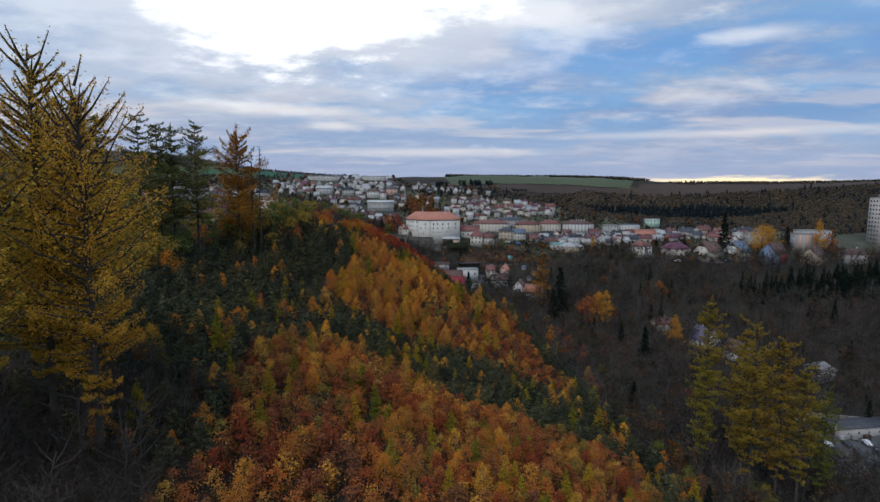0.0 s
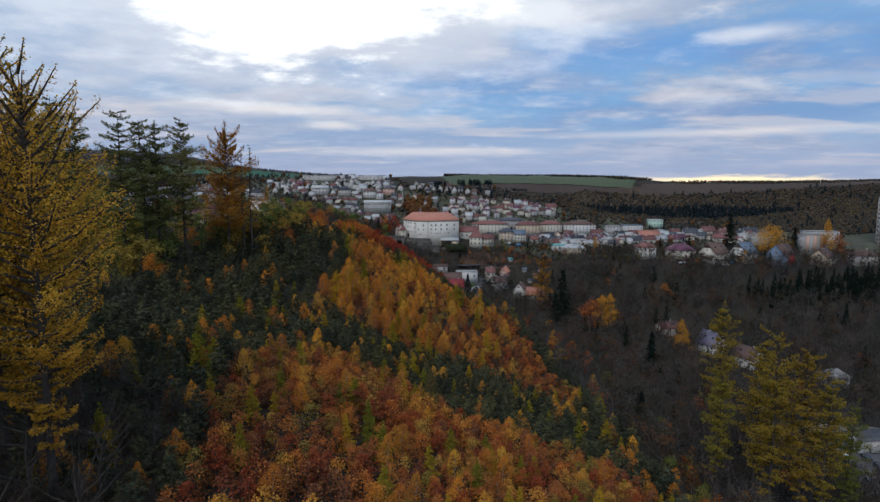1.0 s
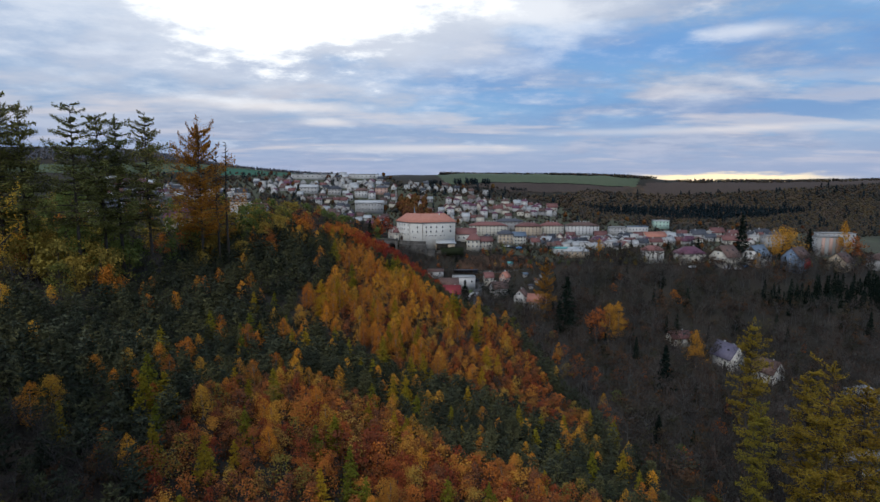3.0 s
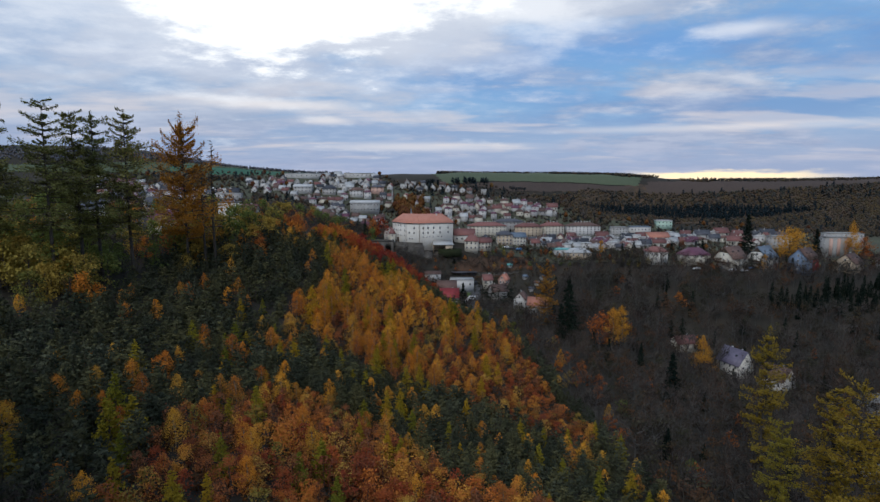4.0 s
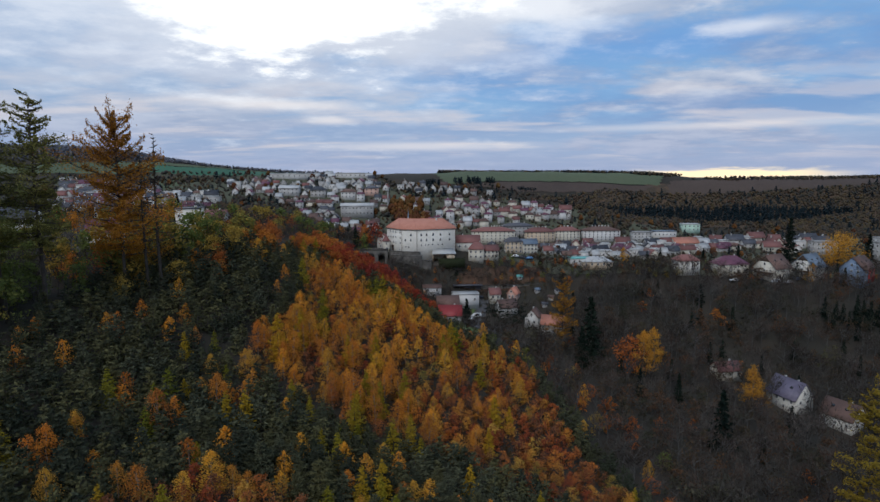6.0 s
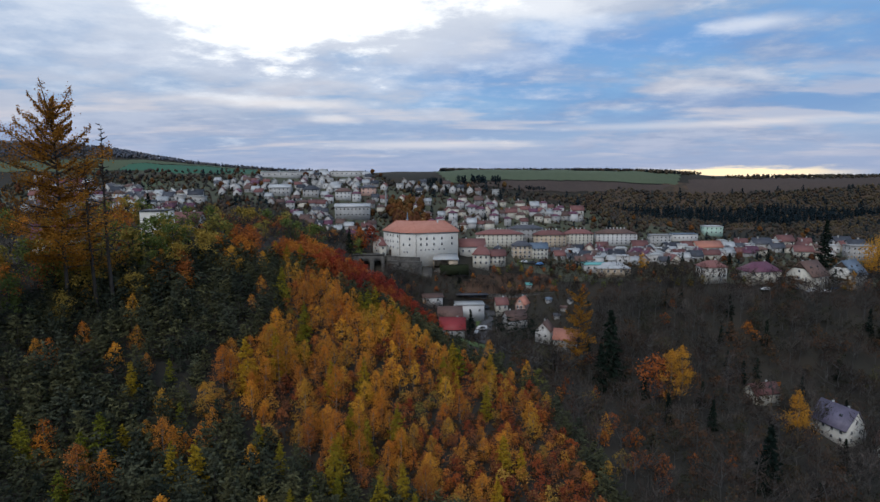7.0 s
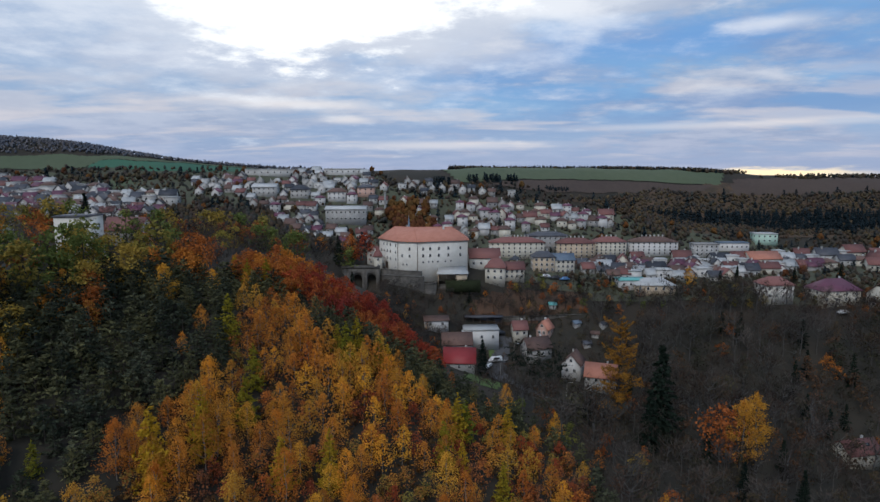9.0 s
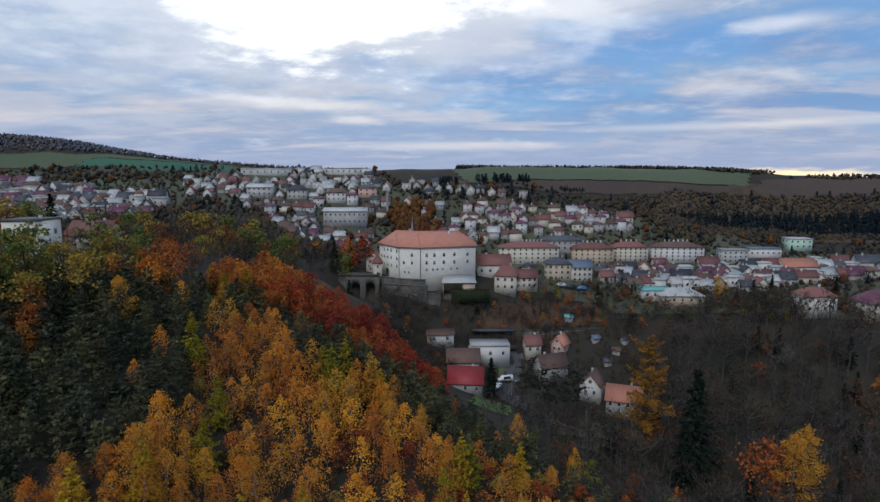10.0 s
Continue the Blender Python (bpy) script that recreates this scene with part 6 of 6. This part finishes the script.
AMBER.reach(-89, 256, 99.4, 0.4, 0, 49.5)
for x, y, top, a, k in ((97, 203, 36.2, 0.2, 0), (85.7, 152, 39.6, 1.2, 1), (92.2, 150, 35.9, 2.2, 2), (97.2, 148, 30.8, 3.2, 3), (78.6, 165, 27.1, 4.2, 0), (104.9, 150, 22.5, 5.2, 1), (88.5, 163, 36, 2.8, 3)):
    POPLAR.reach(x, y, top, a, k, 44.5, group="yellow larches of the valley")
FULL = Kind("amber_larch", "full-crowned larch in orange-amber needles", BARK, AMBER_NEEDLE, variants(1, 137, whorled, h=32.0, w=14.0, base=0.10, rows=22, per=6, leaves=150, size=0.30, droop=0.06, power=0.55, aspect=1.4, upturn=0.10, ragged=0.45, sparse=0.2, jitter=1.1, rise=0.7, bough=1.6, spread=1.9, low=0.6))
FULL.grow(58, 330, 1.08, 1.1, 0, label="lone amber larch standing over the valley houses")
SPRUCE.grow(68, 322, 1.5, 0.2, 0, label="tall dark spruce beside the amber larch")
SPRUCE.grow(63, 316, 0.9, 1.2, 1)
SPRUCE.grow(97, 266, 1.15, 2.2, 2)
SPRUCE.grow(17.6, 351, 0.7, 1.0, 1, label="dark spruce beside the red-roofed valley house")
SPRUCE.grow(52, 421, 0.5, 2.0, 2)
SPRUCE.grow(197.5, 400, 1.35, 0.5, 3, label="broad dark conifer among the terrace houses")
SPRUCE.grow(240, 398, 0.9, 1.5, 0)
GOLD.grow(87, 312, 1.5, 0.3, 0, label="golden birch on the valley side")
GOLD.grow(94, 318, 1.3, 2.3, 1)
RUST.grow(82, 314, 1.5, 0.8, 1)
GOLD.grow(124, 296, 1.35, 1.4, 2, label="yellow birch beside the stream houses")
ROUND = Kind("golden_birch", "broad golden tree", BARK, GOLD_LEAF, variants(1, 236, leafy, h=14.0, w=14.0, base=0.12, clumps=55, leaves=3000, size=0.42, top=0.6, gap=0.3, limbs=20))
ROUND.grow(222.5, 396, 1.5, 2.0, 0, label="large golden birch among the terrace houses")
GOLD.grow(258, 392, 1.5, 0.4, 2)
RUST.grow(266, 392, 1.3, 1.7, 2)
RED.grow(-30, 403, 1.45, 0.5, 1, label="large dark red tree beside the castle bridge")
RED.grow(-36, 401, 1.3, 1.5, 2)
GREEN.grow(-76, 298, 1.05, 0.3, 0, label="broad green tree on the crest")
GREEN.grow(-73, 284, 0.9, 1.3, 1)
GREEN.grow(-110, 214, 1.35, 2.3, 2, label="bright green maple under the larches")
RUST.grow(-62, 314, 1.15, 0.9, 0, label="orange oak on the crest")
RUST.grow(-72, 282, 0.9, 2.9, 3)
SPRUCE.grow(-112, 345, 0.7, 0.9, 0)

# ---- single larches and birches that rise from the young wood ----
for kind, x, y, tall in ((CONE, -61.6, 214, 8.4), (CONE, -59.2, 216.4, 11.8), (CONE, -57.4, 220.4, 8.2), (BIRCH, -50.1, 221.2, 11.6), (CONE, -18, 235.3, 9.7), (CONE, -5.8, 248.2, 12.0), (CONE, -42.5, 249.1, 14.2), (BIRCH, -48.1, 248.3, 10.9),
                         (BIRCH, -48.4, 237.7, 9.3), (BIRCH, -39.7, 261.1, 12.0), (CONE, -10.9, 299.3, 10.5), (CONE, -9.1, 300.8, 9.4), (CONE, 8.6, 284.7, 12.0), (CONE, 10.4, 286.5, 10.5), (BIRCH, -56.4, 204.7, 12.0), (CONE, -17.8, 229.3, 11.5),
                         (CONE, -7.6, 225.6, 11.0), (CONE, 20.8, 251.8, 11.0), (BIRCH, -65.1, 182.4, 8.5), (BIRCH, -76.1, 170.3, 6.5), (BIRCH, -46, 158.7, 7.2), (CONE, -21.1, 152.2, 9.0), (BIRCH, -75.9, 179.7, 6.5), (BIRCH, -66.9, 193.6, 7.0)):
    turn = (x * 1.37 + y * 0.73) % 6.28
    kind.reach(x, y, float(height(x, y)) + tall, turn, int(abs(x * 3 + y)), 11.0 if kind is CONE else 9.4,
               label="tall young larch in yellow-green standing out of the pines" if kind is CONE else "golden birch standing out of the dark pines")

# ---- trees of the crest and the valley that can be told apart ----
for kind, x, y, s, a, k, label in (
        (GREEN, -76, 288, 1.15, 0.4, 0, "broad olive-green tree on the crest"), (GREEN, -69, 294, 1.05, 1.4, 1, "olive-green tree on the crest"), (GREEN, -79, 279, 0.75, 2.4, 2, "broad olive-green tree on the crest"),
        (GREEN, -87, 262, 0.95, 0.9, 1, "olive-green tree under the amber larch"), (GREEN, -97, 263, 1.0, 1.9, 3, "olive-green tree under the amber larch"), (GREEN, -78, 266, 0.85, 2.9, 0, "olive-green tree under the amber larch"), (GREEN, -88, 252, 0.7, 3.9, 2, "low olive-green tree under the amber larch"),
        (RUST, -69, 279, 0.8, 0.2, 1, "rust-coloured oak among the pines"), (RUST, -76, 276, 0.75, 1.2, 2, "rust-coloured oak among the pines"), (RUST, -62, 307, 1.0, 2.2, 0, "orange oak on the crest"), (RUST, -66, 311, 0.95, 3.2, 3, "orange oak on the crest"),
        (GOLD, -60, 291, 0.75, 0.6, 0, "slim birch in fading gold on the crest"), (GREEN, -71, 352, 0.8, 1.1, 3, "yellow-green tree behind the crest"), (GREEN, -74, 372, 0.8, 2.1, 0, "yellow-green tree behind the crest"), (RUST, -70, 385, 1.0, 1.9, 1, "orange tree behind the crest")):
    kind.grow(x, y, s, a, k, label=label)
for x, y, s, a, k in ((-50, 318, 0.85, 0.3, 0), (-46, 322, 0.9, 1.3, 1), (-40, 326, 0.8, 2.3, 2), (-55, 322, 0.8, 3.3, 3)):
    CONE.grow(x, y, s, a, k, label="orange-yellow young larch at the end of the pines")
SCOTS = Kind("scots_pine", "tall scraggly dark pine with bare lower trunk", BARK, SPRUCE_NEEDLE, variants(3, 310, whorled, h=18.0, w=8.0, base=0.42, rows=9, per=5, leaves=26, size=0.36, droop=-0.1, power=0.4, aspect=1.6, ragged=0.5, sparse=0.15, jitter=0.8))
for x, y, s, a, k in ((28.5, 346, 0.85, 0.1, 0), (32.5, 344.5, 0.95, 1.1, 1), (36, 343, 0.9, 2.1, 2), (40, 340, 0.95, 3.1, 0), (43, 346, 0.8, 4.1, 1), (33, 352, 0.75, 5.1, 2)):
    SCOTS.grow(x, y, s, a, k, group="scraggly pines by the stream")
for x, y, s, a, k in ((60, 398, 0.32, 0.1, 0), (120, 402, 0.42, 1.1, 1), (128, 404, 0.45, 2.1, 2), (152, 404, 0.4, 3.1, 3), (112, 398, 0.35, 0.7, 1), (172, 405, 0.55, 1.7, 2), (-33, 388, 0.5, 0.5, 0), (-40, 396, 0.6, 1.5, 1), (-36, 407, 0.55, 2.5, 2), (14, 386, 0.3, 2.2, 3)):
    SPRUCE.grow(x, y, s, a, k)
GOLD.grow(107, 400, 0.7, 0.6, 1, label="golden tree above the town gardens")
GOLD.grow(196, 377, 0.7, 1.6, 0)


# ---- cars ----
def build_car(label, paint, long=4.2, tall=1.45, van=False):
    top = thing("parked_car", label, "car")
    w = 0.86
    prof = [(-long / 2, 0.3), (-long / 2, 0.85), (-long * 0.28, 0.98), (-long * 0.14, tall), (long * 0.30, tall), (long * 0.47, 1.0), (long / 2, 0.9), (long / 2, 0.3)]
    if van:
        prof = [(-long / 2, 0.3), (-long / 2, 0.95), (-long * 0.36, 1.15), (-long * 0.24, tall), (long * 0.49, tall), (long / 2, tall - 0.15), (long / 2, 0.6), (long / 2, 0.3)]
    n = len(prof)
    v = np.array([(x, y * (0.86 if z > 1.05 else 1.0), z) for y in (-w, w) for x, z in prof])
    f = [np.array([(i, (i + 1) % n, n + (i + 1) % n, n + i) for i in range(n)]), np.array([list(range(n - 1, -1, -1)), list(range(n, 2 * n))])]
    part("body", make_mesh("body", v, f, paint), top)
    for s in (-1, 1):
        part("side_window", make_mesh("side_window", *box(-long * 0.16, s * w * 0.93 - 0.02, 1.0, long * 0.28, s * w * 0.93 + 0.02, tall - 0.14), PANE), top)
    part("windscreen", make_mesh("windscreen", *box(-0.03, -w * 0.75, 0, 0.03, w * 0.75, 0.52), PANE), top, "", pose(-long * 0.235, 0, 0.97, 0, 42, 0))
    ring = [tube([(0, -0.1, 0), (0, 0.1, 0)], [0.31, 0.31], 10)]
    tyre = make_mesh("tyre", *joined(ring), RUBBER)
    for sx in (-0.31, 0.31):
        for sy in (-1, 1):
            part("wheel", tyre, top, "", pose(sx * long, sy * (w - 0.06), 0.31))
    return top


fleet = {}
PAINTS = {"white": WHITECAR, "dark": DARKCAR, "red": REDCAR, "blue": BLUECAR}
PARKED = [("white", 22.9, 363.5, 15, True), ("white", 20.2, 358.8, 60, False), ("red", 22.6, 375.2, 5, False), ("dark", 25.4, 376.0, 5, False), ("white", 178, 378, 20, True), ("white", 184, 377, 10, False), ("dark", 172, 381, 80, False),
          ("white", 158, 381, 5, False), ("blue", 190, 380, 30, False), ("white", 47, 404, 0, False), ("dark", 51, 403.5, 0, False), ("blue", 55, 403, 0, False)]
rng = np.random.default_rng(33)
for r in range(3):
    for c in range(4):
        PARKED.append((("white", "dark", "dark", "white", "blue", "dark")[int(rng.integers(6))], 138 + c * 7.2 + r * 1.5, 184 + r * 8.0, 88 + float(rng.normal(0, 4)), rng.random() < 0.25))
for paint, x, y, turn, van in PARKED:
    m = pose(x, y, float(height(x, y)) + 0.75, 0, 0, turn)
    if (paint, van) not in fleet:
        fleet[paint, van] = build_car(paint + (" delivery van parked by the road" if van else " car parked on the asphalt"), PAINTS[paint], 5.0 if van else 4.2, 2.0 if van else 1.45, van)
        fleet[paint, van].matrix_basis = m
    else:
        copy_thing(fleet[paint, van], m)

# ---- the storage yard ----
put(build_house("yard_shed", "long grey storage shed with slate roof", 22, 8, 4.2, 1.2, GREYWALL, SLATE, "gable", 5, 1, 1, 0), 160, 210, 8)
put(build_house("yard_shed", "low white workshop with blue-grey roof", 12, 7, 3.6, 1.2, WHITEWASH, BLUESLATE, "gable", 3, 1, 1, 0), 172, 196, 80)
put(build_house("yard_shed", "round-topped grey store hall", 9, 9, 5.0, 3.0, GREYWALL, CONCRETE, "hip", 2, 1, 1, 0), 178, 262, 10)
for k in range(9):
    bx = make_mesh("pallet_stack", *joined([box(-1.2, -0.6, 0.16 + j * 0.5, 1.2, 0.6, 0.56 + j * 0.5) for j in range(3)] + [box(-1.0 + 0.9 * i, -0.6, 0, -0.8 + 0.9 * i, 0.6, 0.16) for i in range(3)]), (CONCRETE, TIMBER, PALEROOF)[k % 3])
    ob = tagged(new("pallet_stack", bx), "stack of pale building slabs on the yard", "stack", "stacks on the yard")
    ob.matrix_basis = pose(140 + (k % 5) * 4.6, 204 + (k // 5) * 4.5, float(height(140 + (k % 5) * 4.6, 204 + (k // 5) * 4.5)) + 0.72, 0, 0, 10 * (k % 3))
slab_wall("yard_wall", "grey concrete wall along the storage yard", [(132, 216), (150, 222), (182, 214)], -18, -12.6, 0.4, CONCRETE)

# ---- railway platform, garden huts and kerb in the valley ----
top = thing("railway_canopy", "dark flat railway canopy on posts above the valley road", "canopy")
part("roof", make_mesh("roof", *joined([box(-7.6, -1.6, 3.4, 7.6, 1.6, 3.7), box(-7.4, -1.4, 3.704, 7.4, 1.4, 3.8)]), SLATE), top)
for k in range(6):
    part("post", make_mesh("post", *box(-7.0 + k * 2.8, -0.12, -2, -6.76 + k * 2.8, 0.12, 3.4), DARKFRAME), top)
part("back_wall", make_mesh("back_wall", *box(-7.4, 1.0, -2, 7.4, 1.2, 3.4), SLATE), top)
top.matrix_basis = pose(19.5, 379.5, 21.6, 0, 0, 2)
slab_wall("railway_wall", "long dark retaining wall of the railway", [(27, 381), (46, 383.5), (62, 386)], 12, 24.4, 0.8, STONE)
slab_wall("stream_wall", "pale stone kerb curving along the stream", [(20, 347.5), (26, 344), (32, 340), (40, 334.5), (48, 328)], 2, 9.2, 0.5, STONE, coping=True)
for x, y, turn, roof, label in ((55.7, 380.5, 20, BLUESLATE, "small garden hut with blue roof"), (47.5, 388, 5, TURQUOISE, "garden hut with turquoise roof"), (62, 376, -15, BROWNTILE, "brown garden hut on the slope"), (66, 380, 30, SLATE, "dark garden hut on the slope"), (58, 372, 10, SLATE, "grey garden hut on the slope")):
    put(build_house("garden_hut", label, 2.6, 2.0, 1.6, 0.7, GREYWALL, roof, "gable", 1, 1, 1, 0, win=(0.7, 0.7), group="garden huts"), x, y, turn)

# street lamps and a mast
for x, y in ((24, 352), (30, 366), (44, 338), (165, 381), (192, 382)):
    lamp = thing("street_lamp", "slim grey street lamp beside the road", "street lamp", "street lamps")
    part("pole", make_mesh("pole", *tube([(0, 0, -1), (0, 0, 6.2), (0.5, 0, 6.9), (1.3, 0, 7.0)], [0.09, 0.07, 0.05, 0.05], 6), CONCRETE), lamp)
    part("lantern", make_mesh("lantern", *box(1.1, -0.14, 6.88, 1.7, 0.14, 7.02), PALEROOF), lamp)
    lamp.matrix_basis = pose(x, y, float(height(x, y)))
chimney = thing("boiler_chimney", "tall pale boiler chimney among the houses", "chimney")
part("shaft", make_mesh("shaft", *tube([(0, 0, -2), (0, 0, 12.0)], [0.75, 0.5], 12), CONCRETE), chimney)
part("rim", make_mesh("rim", *tube([(0, 0, 11.6), (0, 0, 12.2)], [0.66, 0.66], 12), CONCRETE), chimney)
chimney.matrix_basis = pose(-27.5, 458, float(height(-27.5, 458)))

# ---- dark hedge on the terrace below the castle ----
hedge_rng = np.random.default_rng(61)
core_v, core_f = box(4.6, 387.4, 33.0, 18.5, 388.7, 37.6)
pts = np.stack([hedge_rng.uniform(4.4, 18.7, 1100), hedge_rng.uniform(387.1, 388.9, 1100), hedge_rng.uniform(33.5, 38.3, 1100)], 1)
leaf_v, leaf_f = blades(pts, 0.42, hedge_rng)
hv = np.concatenate([core_v, leaf_v])
hedge = tagged(new("hedge", make_mesh("hedge", hv, np.concatenate([thirds(core_f), leaf_f + 8]), HEDGE_LEAF)), "tall dark evergreen hedge below the castle shed", "hedge")
